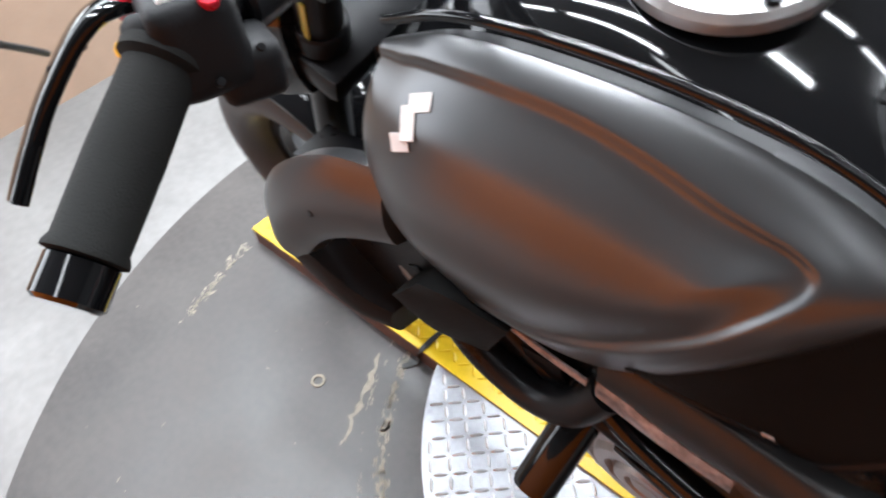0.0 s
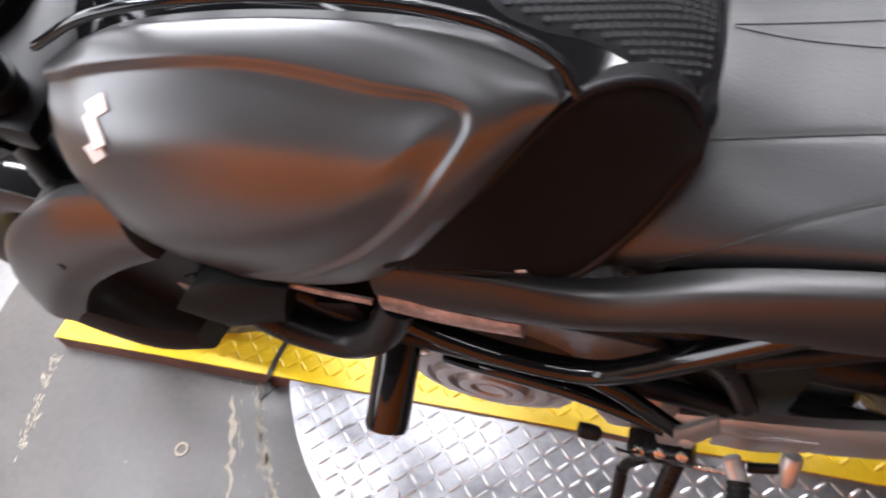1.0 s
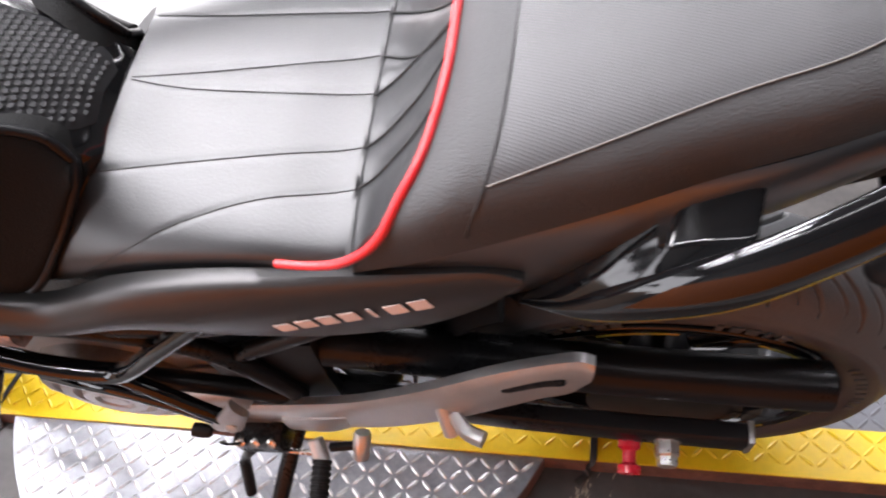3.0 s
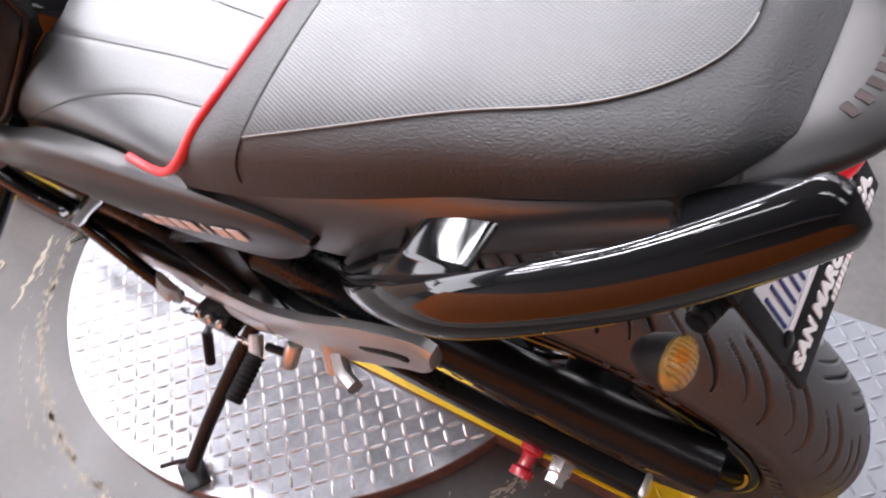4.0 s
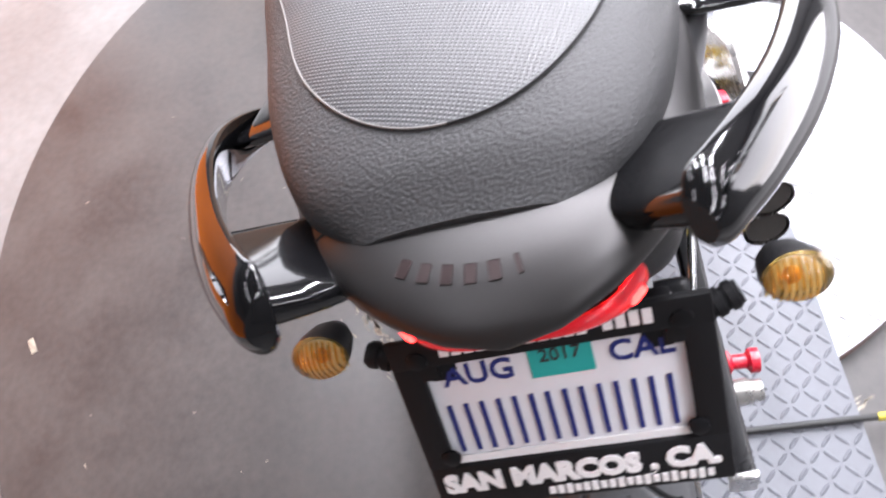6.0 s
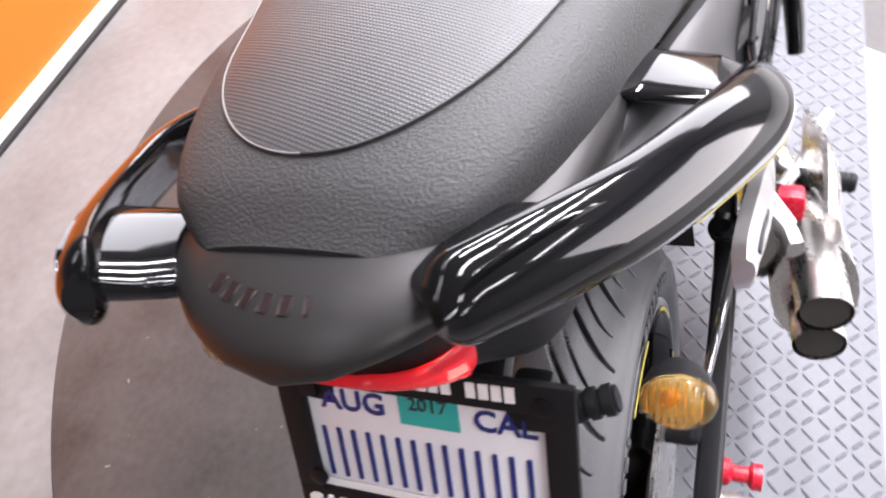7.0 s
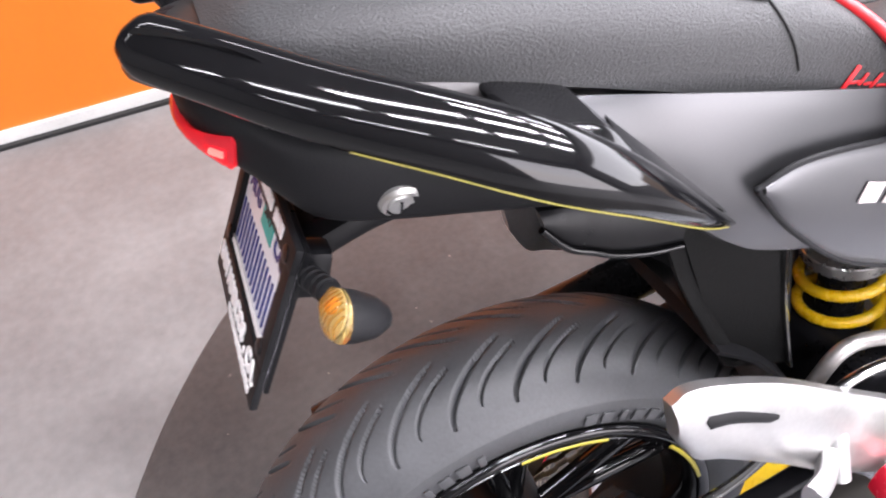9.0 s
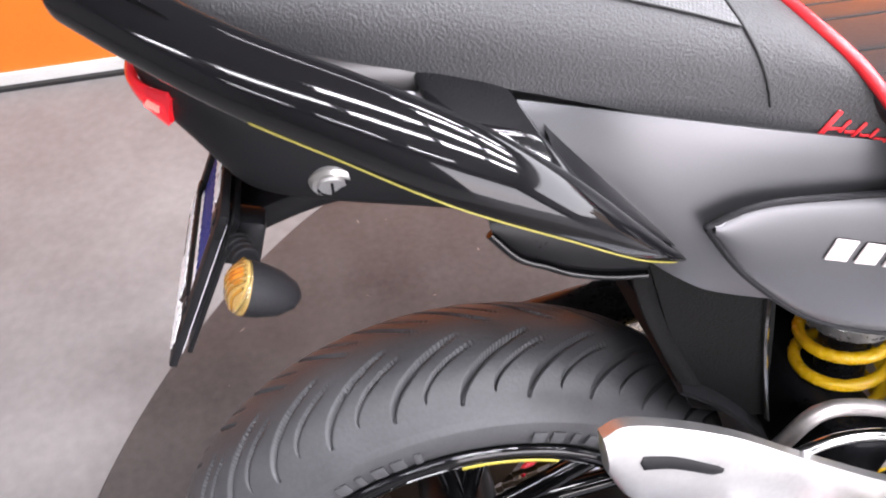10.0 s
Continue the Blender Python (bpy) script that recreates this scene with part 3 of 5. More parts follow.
def weave_material():
    m = material("woven_carbon_vinyl", (0.04, 0.04, 0.042), 0.42, var=0.15, scale=14, fine=500, bump=0.2)
    nt = m.node_tree
    tc = nt.nodes.new("ShaderNodeTexCoord")
    hs = []
    for axis, turn in (('X', 0.35), ('X', -1.2)):
        mp = nt.nodes.new("ShaderNodeMapping")
        mp.inputs["Rotation"].default_value = (0, 0, turn)
        w = nt.nodes.new("ShaderNodeTexWave")
        w.inputs["Scale"].default_value = 140
        nt.links.new(tc.outputs["Object"], mp.inputs["Vector"])
        nt.links.new(mp.outputs[0], w.inputs["Vector"])
        hs.append(w)
    mul = nt.nodes.new("ShaderNodeMath")
    mul.operation = 'MULTIPLY'
    nt.links.new(hs[0].outputs["Fac"], mul.inputs[0])
    nt.links.new(hs[1].outputs["Fac"], mul.inputs[1])
    bp = nt.nodes.new("ShaderNodeBump")
    bp.inputs["Strength"].default_value, bp.inputs["Distance"].default_value = 0.35, 0.001
    nt.links.new(mul.outputs[0], bp.inputs["Height"])
    nt.links.new(bp.outputs[0], nt.nodes["Principled BSDF"].inputs["Normal"])
    return m


WEAVE = weave_material()
S_FRONT, S_REAR = 0.17, 0.905


def panel_edge(s):
    """How far across the pillion its woven top reaches."""
    a = curve1([(0.17, 0.70), (0.4, 0.61), (0.62, 0.53), (0.75, 0.49), (1, 0.44)], s)
    return a * math.sqrt(max(0.0, 1 - max(0.0, (s - 0.66) / (S_REAR - 0.66)) ** 2.6))


bm = bmesh.new()
rows_ = []
for i in range(81):
    s = S_FRONT + (S_REAR - S_FRONT) * (1 - (1 - i / 80) ** 1.6)
    rows_.append([seat_point(PILLION, s, panel_edge(s) * (j / 24 - 1), 0.0012) for j in range(49)])
rings(bm, rows_, closed=False)
bmesh.ops.remove_doubles(bm, verts=bm.verts, dist=1e-5)
part("top_panel", bm, WEAVE, pillion, "woven carbon-look vinyl top")
for sgn in (-1, 1):
    pts = [S_FRONT + (S_REAR - S_FRONT) * (1 - (1 - i / 60) ** 2.2) for i in range(61)]
    Q = [seat_point(PILLION, s, sgn * panel_edge(s), 0.0012) for s in pts]
    # left seam wears the lit copy, right seam the plain dark thread
    part("seam", sweep(Q, 0.0006, seg=6, n=0), THREAD_LIT if sgn > 0 else THREAD, pillion)
    seam(PILLION, [(0.17, 0.0), (0.165, sgn * 0.25), (0.165, sgn * 0.56), (0.17, sgn * 0.97)], 0.0008, parent=pillion, lift=0.0006)


# ---- tail
def shell(keys, n=50, m=36, low_power=0.85, square=0.75):
    """A closed body: keys of x -> half width, top, widest height, bottom."""
    bm = bmesh.new()
    loops = []
    x0, x1 = keys[0][0], keys[-1][0]
    tabs = [[(-k[0], k[c]) for k in keys] if x0 > x1 else [(k[0], k[c]) for k in keys] for c in (1, 2, 3, 4)]
    for i in range(n + 1):
        f = i / n
        x = x0 + (x1 - x0) * f
        u = -x if x0 > x1 else x
        w, zt, zm, zb = (curve1(t, u) for t in tabs)
        ring = []
        for k in range(m):
            a = 2 * math.pi * k / m
            c, s = math.cos(a), math.sin(a)
            y = w * math.copysign(abs(c) ** (square if s < 0 else 0.75), c)
            z = zm + (zt - zm) * abs(s) ** 0.85 if s >= 0 else zm - (zm - zb) * abs(s) ** low_power
            ring.append(Vector((x, y, z)))
        loops.append(ring)
    rings(bm, loops)
    return bm


tail = part("tail_cowl", shell([(0.16, 0.10, 0.945, 0.915, 0.875), (0.08, 0.106, 0.958, 0.928, 0.888), (0.0, 0.106, 0.964, 0.932, 0.903), (-0.06, 0.101, 0.970, 0.940, 0.912), (-0.10, 0.092, 0.977, 0.954, 0.938), (-0.125, 0.080, 0.982, 0.963, 0.950), (-0.146, 0.063, 0.983, 0.968, 0.957), (-0.160, 0.048, 0.981, 0.970, 0.961), (-0.170, 0.032, 0.977, 0.970, 0.963), (-0.175, 0.020, 0.973, 0.968, 0.964), (-0.178, 0.003, 0.967, 0.966, 0.965)], 80), MATTE_COWL, bike, "satin dark grey tail cowl")
part("undertray", shell([(0.16, 0.095, 0.9, 0.86, 0.79), (0.08, 0.098, 0.91, 0.872, 0.815), (0.0, 0.096, 0.925, 0.888, 0.838), (-0.06, 0.09, 0.935, 0.902, 0.852), (-0.1, 0.08, 0.945, 0.908, 0.866), (-0.125, 0.062, 0.956, 0.922, 0.895), (-0.146, 0.040, 0.960, 0.934, 0.918), (-0.156, 0.016, 0.960, 0.945, 0.932)], low_power=0.6, square=0.28), PLASTIC, bike, "black textured plastic tail underside")
for sgn in (1, -1):
    part("cowl_joint", sweep([on_skin(tail, (-0.112, sgn * 0.085, z), (-0.2, sgn, 0.5), 0.0001)[0] for z in (0.945, 0.955, 0.965, 0.975, 0.982)], 0.0009, seg=6, n=14), THREAD, tail, "dark joint line in the cowl")
# maker's mark on the cowl: plain dark bars on an arc
bm = bmesh.new()
for i in range(6):
    a = radians(-9 + 7.2 * i)
    p = (-0.078 - 0.076 * math.cos(a), 0.078 * math.sin(a), 0.985)
    stuck(bm, tail, p, (-0.6 * math.cos(a), 0.6 * math.sin(a), 1), (-math.sin(a), -math.cos(a), 0), 0.0050 if i else 0.0020, 0.0085, thick=0.0002, lift=0.0002)
part("tail_print", bm, COWL_PRINT, tail, "dark printed maker's mark")

# tail light under the cowl: red lens with lit ends
def tail_arc(a, r=0.0, z=0.0):
    return Vector((-0.084 - (0.082 + r) * math.cos(a), (0.085 + r) * math.sin(a) * 0.82, 0.934 - 0.034 * (1 - math.cos(a)) + z))


arc = [tail_arc(radians(k), -0.008 * max(0.0, (math.cos(radians(k)) - 0.588) / 0.412) ** 3) for k in range(-54, 55, 6)]
light = part("tail_light", sweep(arc, lambda f: (0.0022 + 0.0105 * abs(2 * f - 1) ** 1.9 * min(1, 60 * f + 0.6, 60 * (1 - f) + 0.6), 0.0035), seg=12, n=60), RED_LENS, bike, "red tail light lens, lit")
for sgn in (-1, 1):
    part("lamp", sweep([tail_arc(radians(sgn * k), 0.003) for k in (44, 47, 50)], (0.0025, 0.003), seg=8, n=8), LED, light, "glowing red lamp")

# ---- grab rails
RAIL = [(-0.163, 0.088, 1.008), (-0.130, 0.115, 0.995), (-0.085, 0.143, 0.974), (-0.03, 0.167, 0.950), (0.02, 0.180, 0.923), (0.07, 0.180, 0.889), (0.12, 0.169, 0.846), (0.168, 0.145, 0.804)]
RAIL_SECTION = [(-0.0090, 0.0190), (-0.0045, 0.0208), (0.0020, 0.0170), (0.0080, 0.0085), (0.0112, -0.0015), (0.0100, -0.0110), (0.0050, -0.0190), (-0.0010, -0.0200), (-0.0060, -0.0140), (-0.0080, 0.0)]


def rail_taper(f, sgn):
    lean = 1 if sgn > 0 else 0.76 + 0.24 * min(1, f / 0.5)
    return lean * (1 if f < 0.55 else max(0.05, 1 - ((f - 0.55) / 0.45) ** 1.5)) * min(1, 0.55 + f * 22, 0.85 + f * 4)


def rail_frames(flip, sgn, n=80):
    """Place, outward way and upward way along a rail."""
    P = catmull(flip(RAIL), n)
    out = []
    for i, p in enumerate(P):
        d = (P[min(i + 1, n)] - P[max(i - 1, 0)]).normalized()
        side = d.cross(Vector((0.12, sgn * -0.28, 1))).normalized()
        side = -side if side.y * sgn < 0 else side
        top = side.cross(d)
        out.append((p, side, top if top.z > 0 else -top, rail_taper(i / n, sgn)))
    return out


def rail_skin(flip, sgn):
    section = catmull([(a, b, 0) for a, b in RAIL_SECTION], 40, True)
    bm = bmesh.new()
    rings(bm, [[p + side * q.x * (0.3 + 0.7 * k) + top * q.y * k for q in section] for p, side, top, k in rail_frames(flip, sgn)])
    return bm


def slab_arm(sections, sgn, power=3.2, seg=28):
    """A moulded arm lofted through sections of (one edge, other edge, thickness)."""
    loops = []
    for i in range(25):
        u = i / 24 * (len(sections) - 1)
        j = min(int(u), len(sections) - 2)
        f = u - j
        f = f * f * (3 - 2 * f) * 0.5 + f * 0.5
        a = Vector(sections[j][0]).lerp(Vector(sections[j + 1][0]), f)
        b = Vector(sections[j][1]).lerp(Vector(sections[j + 1][1]), f)
        t = sections[j][2] * (1 - f) + sections[j + 1][2] * f
        mid, half = (a + b) / 2, (a - b) / 2
        up = Vector((0, sgn * 0.25, 1)).normalized()
        ring = []
        for k in range(seg):
            w = 2 * math.pi * k / seg
            c, v = math.cos(w), math.sin(w)
            c2, v2 = math.copysign(abs(c) ** (2 / power), c), math.copysign(abs(v) ** (2 / power), v)
            ring.append(mid + half * c2 + up * (t / 2 * v2))
        loops.append(ring)
    bm = bmesh.new()
    rings(bm, loops)
    return bm


for sgn in (1, -1):
    flip = (lambda P: [(x, y + 0.002, z - 0.016) for x, y, z in P]) if sgn > 0 else (lambda P: [(x, 0.012 - y, z - 0.003) for x, y, z in P])
    rail = part("grab_rail", rail_skin(flip, sgn), GLOSS, bike, "gloss black pillion grab rail")
    S = [((0.088, 0.170, 0.884), (0.022, 0.177, 0.922), 0.012), ((0.066, 0.155, 0.914), (0.010, 0.155, 0.934), 0.011), ((0.056, 0.126, 0.928), (0.004, 0.122, 0.942), 0.011), ((0.054, 0.092, 0.932), (0.002, 0.088, 0.946), 0.011)]
    front = part("front_arm", slab_arm([(flip([a])[0], flip([b])[0], t) for a, b, t in S], sgn), GLOSS, rail)
    S = [((-0.160, 0.094, 1.006), (-0.100, 0.132, 0.982), 0.034), ((-0.148, 0.072, 0.990), (-0.090, 0.102, 0.972), 0.024), ((-0.130, 0.052, 0.972), (-0.082, 0.074, 0.962), 0.018), ((-0.118, 0.032, 0.962), (-0.076, 0.045, 0.956), 0.018)]
    part("rear_arm", slab_arm([(flip([a])[0], flip([b])[0], t) for a, b, t in S], sgn), GLOSS, rail)
    part("web", ribbon(flip([(0.166, 0.140, 0.804), (0.135, 0.138, 0.846), (0.10, 0.133, 0.888), (0.068, 0.122, 0.924)]), flip([(0.168, 0.146, 0.806), (0.138, 0.161, 0.838), (0.105, 0.171, 0.866), (0.07, 0.175, 0.895)]), 0.003, (0, sgn * 0.8, 0.6), 30, 12, 0.006), GLOSS, rail)
    line = [p - top * 0.0192 * k + side * 0.0052 * (0.3 + 0.7 * k) for p, side, top, k in rail_frames(flip, sgn)[26:76]]
    part("pinstripe", sweep(line, 0.00055, seg=6, n=0), PIN_LINE, rail, "thin yellow pinstripe")
    part("bolt", rod(flip([(0.024, 0.112, 0.940)])[0], flip([(0.024, 0.1125, 0.9475)])[0], 0.0038), BOLT, rail, "bolt head")

# seat lock on the right of the underside
lock = part("seat_lock", turned((-0.049, -0.084, 0.8755), (-0.08, -0.9, -0.4), [(-0.01, 0.0145), (0.004, 0.0145), (0.006, 0.012), (0.0055, 0.009), (0.007, 0.008), (0.0072, 0.0)], 32), BOLT, bike, "round chrome seat lock")
part("keyhole", box((-0.0496, -0.0907, 0.8726), (0.0016, 0.0014, 0.009), pose(0, 0, 0, 24, 0, 5)), SATIN, lock)

# ---- side panels
side_cover_top = [(0.80, 0.178, 0.81), (0.70, 0.172, 0.797), (0.62, 0.162, 0.780), (0.53, 0.159, 0.815), (0.44, 0.158, 0.832), (0.34, 0.158, 0.840), (0.25, 0.159, 0.853), (0.19, 0.158, 0.858), (0.161, 0.157, 0.849)]
side_cover_low = [(0.80, 0.190, 0.775), (0.70, 0.186, 0.745), (0.62, 0.178, 0.735), (0.53, 0.170, 0.748), (0.44, 0.160, 0.722), (0.35, 0.152, 0.708), (0.26, 0.154, 0.742), (0.195, 0.158, 0.798), (0.161, 0.157, 0.842)]
rear_cover_top = [(0.42, 0.132, 0.815), (0.3, 0.146, 0.852), (0.2, 0.148, 0.884), (0.12, 0.137, 0.904), (0.06, 0.120, 0.920), (-0.02, 0.100, 0.938), (-0.085, 0.076, 0.950)]
left_cover_top = [(0.42, 0.132, 0.815), (0.3, 0.146, 0.852), (0.2, 0.146, 0.886), (0.12, 0.138, 0.910), (0.06, 0.127, 0.928), (-0.02, 0.113, 0.946), (-0.085, 0.090, 0.957)]
left_cover_low = [(0.42, 0.135, 0.72), (0.3, 0.135, 0.735), (0.2, 0.138, 0.768), (0.15, 0.140, 0.80), (0.08, 0.134, 0.852), (0.0, 0.122, 0.885), (-0.085, 0.096, 0.918)]
rear_cover_low = [(0.42, 0.135, 0.72), (0.3, 0.135, 0.735), (0.2, 0.138, 0.768), (0.15, 0.142, 0.80), (0.08, 0.130, 0.860), (0.0, 0.110, 0.900), (-0.085, 0.078, 0.930)]
for sgn in (1, -1):
    flip = (lambda P: P) if sgn > 0 else mirrored
    n = (0, sgn, 0.4)
    part("rear_side_cover", ribbon(left_cover_top if sgn > 0 else [(x, -y, z + d) for (x, y, z), d in zip(rear_cover_top, (0.02, 0.018, 0.014, 0.012, 0.006, 0, 0))], left_cover_low if sgn > 0 else mirrored(rear_cover_low), 0.010 if sgn > 0 else 0.006, n, 40, 16, 0.01), MATTE_TAIL, bike, "satin grey plastic cover under the seat")
    # left cover takes the darker metallic: its shaded side is put into the colour
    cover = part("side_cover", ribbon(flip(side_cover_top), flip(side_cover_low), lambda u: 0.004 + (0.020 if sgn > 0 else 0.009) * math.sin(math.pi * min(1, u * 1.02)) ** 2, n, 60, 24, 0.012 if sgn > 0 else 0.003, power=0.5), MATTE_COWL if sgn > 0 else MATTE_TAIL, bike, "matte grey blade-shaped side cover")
    if sgn < 0:
        rim = flip(side_cover_low[2:]) + list(reversed(flip(side_cover_top[1:])))
        part("cover_joint", sweep(rim, 0.0022, seg=8, n=110), PLASTIC, cover, "dark joint round the cover")
    # model name: a row of plain bars
    bm = bmesh.new()
    for i in range(7):
        f = (i if sgn > 0 else 6 - i) / 6
        p = (0.372 - 0.128 * f, sgn * 0.174, 0.776 + 0.046 * f)
        stuck(bm, cover, p, (0, sgn, 0.4), (-1, 0, 0.33), 0.0165 if i != 4 else 0.004, 0.0155, lift=0.0012)
    part("name_print", bm, SILVER_PRINT, cover, "pale printed model mark")

# ---- tank
def tank_ring(x):
    K = lambda *v: curve1([(a, b) for a, b in zip((0.530, 0.556, 0.64, 0.74, 0.85, 0.95, 1.03, 1.07), v)], x)
    zt = K(0.852, 0.894, 0.952, 1.006, 1.028, 1.018, 0.985, 0.95)
    ws = K(0.040, 0.066, 0.106, 0.108, 0.104, 0.104, 0.085, 0.05)
    zs = zt - K(0.010, 0.012, 0.017, 0.026, 0.034, 0.034, 0.03, 0.02)
    wm = K(0.055, 0.086, 0.13, 0.16, 0.174, 0.172, 0.13, 0.07)
    zm = K(0.82, 0.83, 0.86, 0.88, 0.89, 0.89, 0.89, 0.89)
    full = K(0.0, 0.0, 0.001, 0.007, 0.012, 0.012, 0.012, 0.01)
    wb, zb = wm * 0.85, K(0.775, 0.775, 0.775, 0.775, 0.775, 0.785, 0.8, 0.83)
    half = catmull([(0, 0, zt), (0, ws * 0.6, zt - 0.007), (0, ws, zs), (0, (ws + wm) / 2 + full, (zs + zm) / 2 + full), (0, wm, zm), (0, wb, zb), (0, 0, zb)], 30)
    out = [Vector((x, p.y, p.z)) for p in half]
    return out + [Vector((x, -p.y, p.z)) for p in reversed(half[1:-1])]


bm = bmesh.new()
rings(bm, [tank_ring(0.530 + 0.54 * i / 60) for i in range(61)])
tank = part("fuel_tank", bm, GLOSS, bike, "gloss black fuel tank")

frame_top = [(1.035, 0.113, 0.970), (0.96, 0.110, 1.003), (0.86, 0.107, 1.015), (0.76, 0.101, 1.008), (0.69, 0.097, 0.988), (0.647, 0.103, 0.968)]
lip_line = [(1.035, 0.108, 0.984), (0.96, 0.104, 1.014), (0.86, 0.101, 1.027), (0.76, 0.095, 1.020), (0.69, 0.091, 0.999), (0.645, 0.096, 0.974), (0.628, 0.108, 0.952)]
frame_low = [(1.04, 0.17, 0.83), (0.97, 0.19, 0.79), (0.87, 0.190, 0.778), (0.79, 0.183, 0.80), (0.715, 0.172, 0.885), (0.638, 0.118, 0.957)]
# the teardrop's ridge: how far along the panel, how far down it
DROP = [(-0.06, 0.11), (0.1, 0.095), (0.2, 0.10), (0.30, 0.10), (0.39, 0.10), (0.464, 0.11), (0.545, 0.135), (0.627, 0.17), (0.70, 0.195), (0.764, 0.225), (0.812, 0.29), (0.826, 0.39), (0.81, 0.49), (0.773, 0.60), (0.73, 0.68), (0.664, 0.735), (0.60, 0.78), (0.50, 0.85), (0.418, 0.915), (0.3, 0.97), (0.2, 1.04), (0.0, 1.15), (-0.1, 0.6)]
DROP_SIZE = (0.40, 0.25)


def ease(x):
    x = max(0.0, min(1.0, x))
    return x * x * (3 - 2 * x)


def drop_relief():
    """For a place on the panel, the height of the ridge, the groove inside it and the swelling."""
    ring = np.array([(p.x * DROP_SIZE[0], p.y * DROP_SIZE[1]) for p in catmull([(u, v, 0) for u, v in DROP], 160, True)])
    nxt = np.roll(ring, -1, 0)

    def height(u, v):
        q = np.array((u * DROP_SIZE[0], v * DROP_SIZE[1]))
        e = nxt - ring
        f = np.clip(((q - ring) * e).sum(1) / np.maximum((e * e).sum(1), 1e-12), 0, 1)
        d = float(np.sqrt((((ring + e * f[:, None]) - q) ** 2).sum(1).min()))
        cross = ((ring[:, 1] > q[1]) != (nxt[:, 1] > q[1]))
        xs = ring[:, 0] + (q[1] - ring[:, 1]) / np.where(nxt[:, 1] == ring[:, 1], 1e-9, nxt[:, 1] - ring[:, 1]) * e[:, 0]
        d = d if (cross & (xs > q[0])).sum() % 2 else -d
        crest = 0.0008 * ease((d + 0.026) / 0.020) * (1 - ease((d + 0.006) / 0.012))
        groove = -0.0042 * ease((d + 0.006) / 0.012) * (1 - ease((d - 0.006) / 0.05))
        return crest + groove + 0.004 * ease((d - 0.01) / 0.06)

    return height


RELIEF = drop_relief()


def tank_side(flip, sgn):
    """One moulded panel: an outer band, a ridge and a teardrop swelling inside it."""
    nu, nv = 150, 110
    FT, FL = catmull(flip(frame_top), nu), catmull(flip(frame_low), nu)
    n2 = Vector((0, sgn, 0.6)).normalized()
    loops = []
    for i in range(nu + 1):
        u = i / nu
        h = 0.044 * math.sin(math.pi * (0.13 + 0.87 * u)) ** 0.75
        row = [FT[i] - n2 * 0.02]
        for j in range(nv + 1):
            v = j / nv
            row.append(FT[i].lerp(FL[i], v) + n2 * (h * math.sin(math.pi * v) ** 0.75 + RELIEF(u, v)))
        loops.append(row + [FL[i] - n2 * 0.02])
    last = loops[-1]
    loops.append([p - n2 * 0.012 + Vector((-0.003, 0, 0)) for p in last])
    bm = bmesh.new()
    rings(bm, loops, closed=False)
    return bm


TANK_PANELS = []
for sgn in (1, -1):
    flip = (lambda P: P) if sgn > 0 else mirrored
    n = (0, sgn, 0.5)
    surround = part("tank_panel", tank_side(flip, sgn), MATTE_TANK, bike, "matte grey metallic tank panel with a bulging teardrop")
    TANK_PANELS.append(surround)
    part("tank_lip", sweep(flip(lip_line), 0.0042, seg=12, n=60), GLOSS, tank, "gloss black lip along the tank panel")
    knee_top = [(0.775, 0.182, 0.832), (0.70, 0.153, 0.893), (0.637, 0.104, 0.938), (0.598, 0.082, 0.937), (0.566, 0.070, 0.910), (0.552, 0.074, 0.880)]
    knee_low = [(0.775, 0.181, 0.826), (0.73, 0.171, 0.806), (0.68, 0.160, 0.786), (0.640, 0.152, 0.774), (0.59, 0.124, 0.820), (0.554, 0.090, 0.866)]
    knee = part("knee_pad", ribbon(flip(knee_top), flip(knee_low), 0.009, n, 40, 16, 0.03, power=0.3), KNEE, tank, "ribbed black rubber knee pad")
    edge = catmull(flip(knee_top), 40) + list(reversed(catmull(flip(knee_low), 40)))
    part("pad_rim", sweep(edge[2:-2], 0.0048, seg=10, n=0, closed=True), SATIN, knee, "satin black lip round the knee pad")
    if sgn > 0:
        bm = bmesh.new()
        stuck(bm, knee, (0.676, 0.155, 0.793), (0, 1, 0.5), (1, 0, 0.3), 0.009, 0.005, 15)
        part("pad_badge", bm, SILVER_PRINT, knee, "tiny pale badge")
# maker's badge on the left teardrop, a plain folded shape
badge = bmesh.new()
drop = TANK_PANELS[0]
for dx, dz, w, h in ((-0.005, 0.019, 0.022, 0.014), (0.0, 0.0, 0.015, 0.026), (0.005, -0.019, 0.022, 0.014)):
    stuck(badge, drop, (0.972 + dx, 0.163 - dz * 0.7, 0.958 + dz * 0.6), (0.25, 1, 0.5), (1, 0, -0.3), w, h, 12)
part("tank_badge", badge, SILVER_PRINT, tank, "pale silver maker's badge")


# filler cap, tank pad and red pinstripe
cap = part("filler_cap", turned((0.825, -0.005, 1.026), (-0.02, 0, 1), [(0, 0.066), (0.008, 0.066), (0.013, 0.062), (0.013, 0.05), (0.009, 0.046), (0.012, 0.03), (0.012, 0.0)], 48), ALU, bike, "brushed aluminium filler cap")
for k in range(6):
    a = radians(60 * k + 20)
    part("cap_bolt", rod((0.825 + 0.056 * math.cos(a), -0.005 + 0.056 * math.sin(a), 1.036), (0.825 + 0.056 * math.cos(a), -0.005 + 0.056 * math.sin(a), 1.042), 0.0055, seg=10), SATIN, cap)


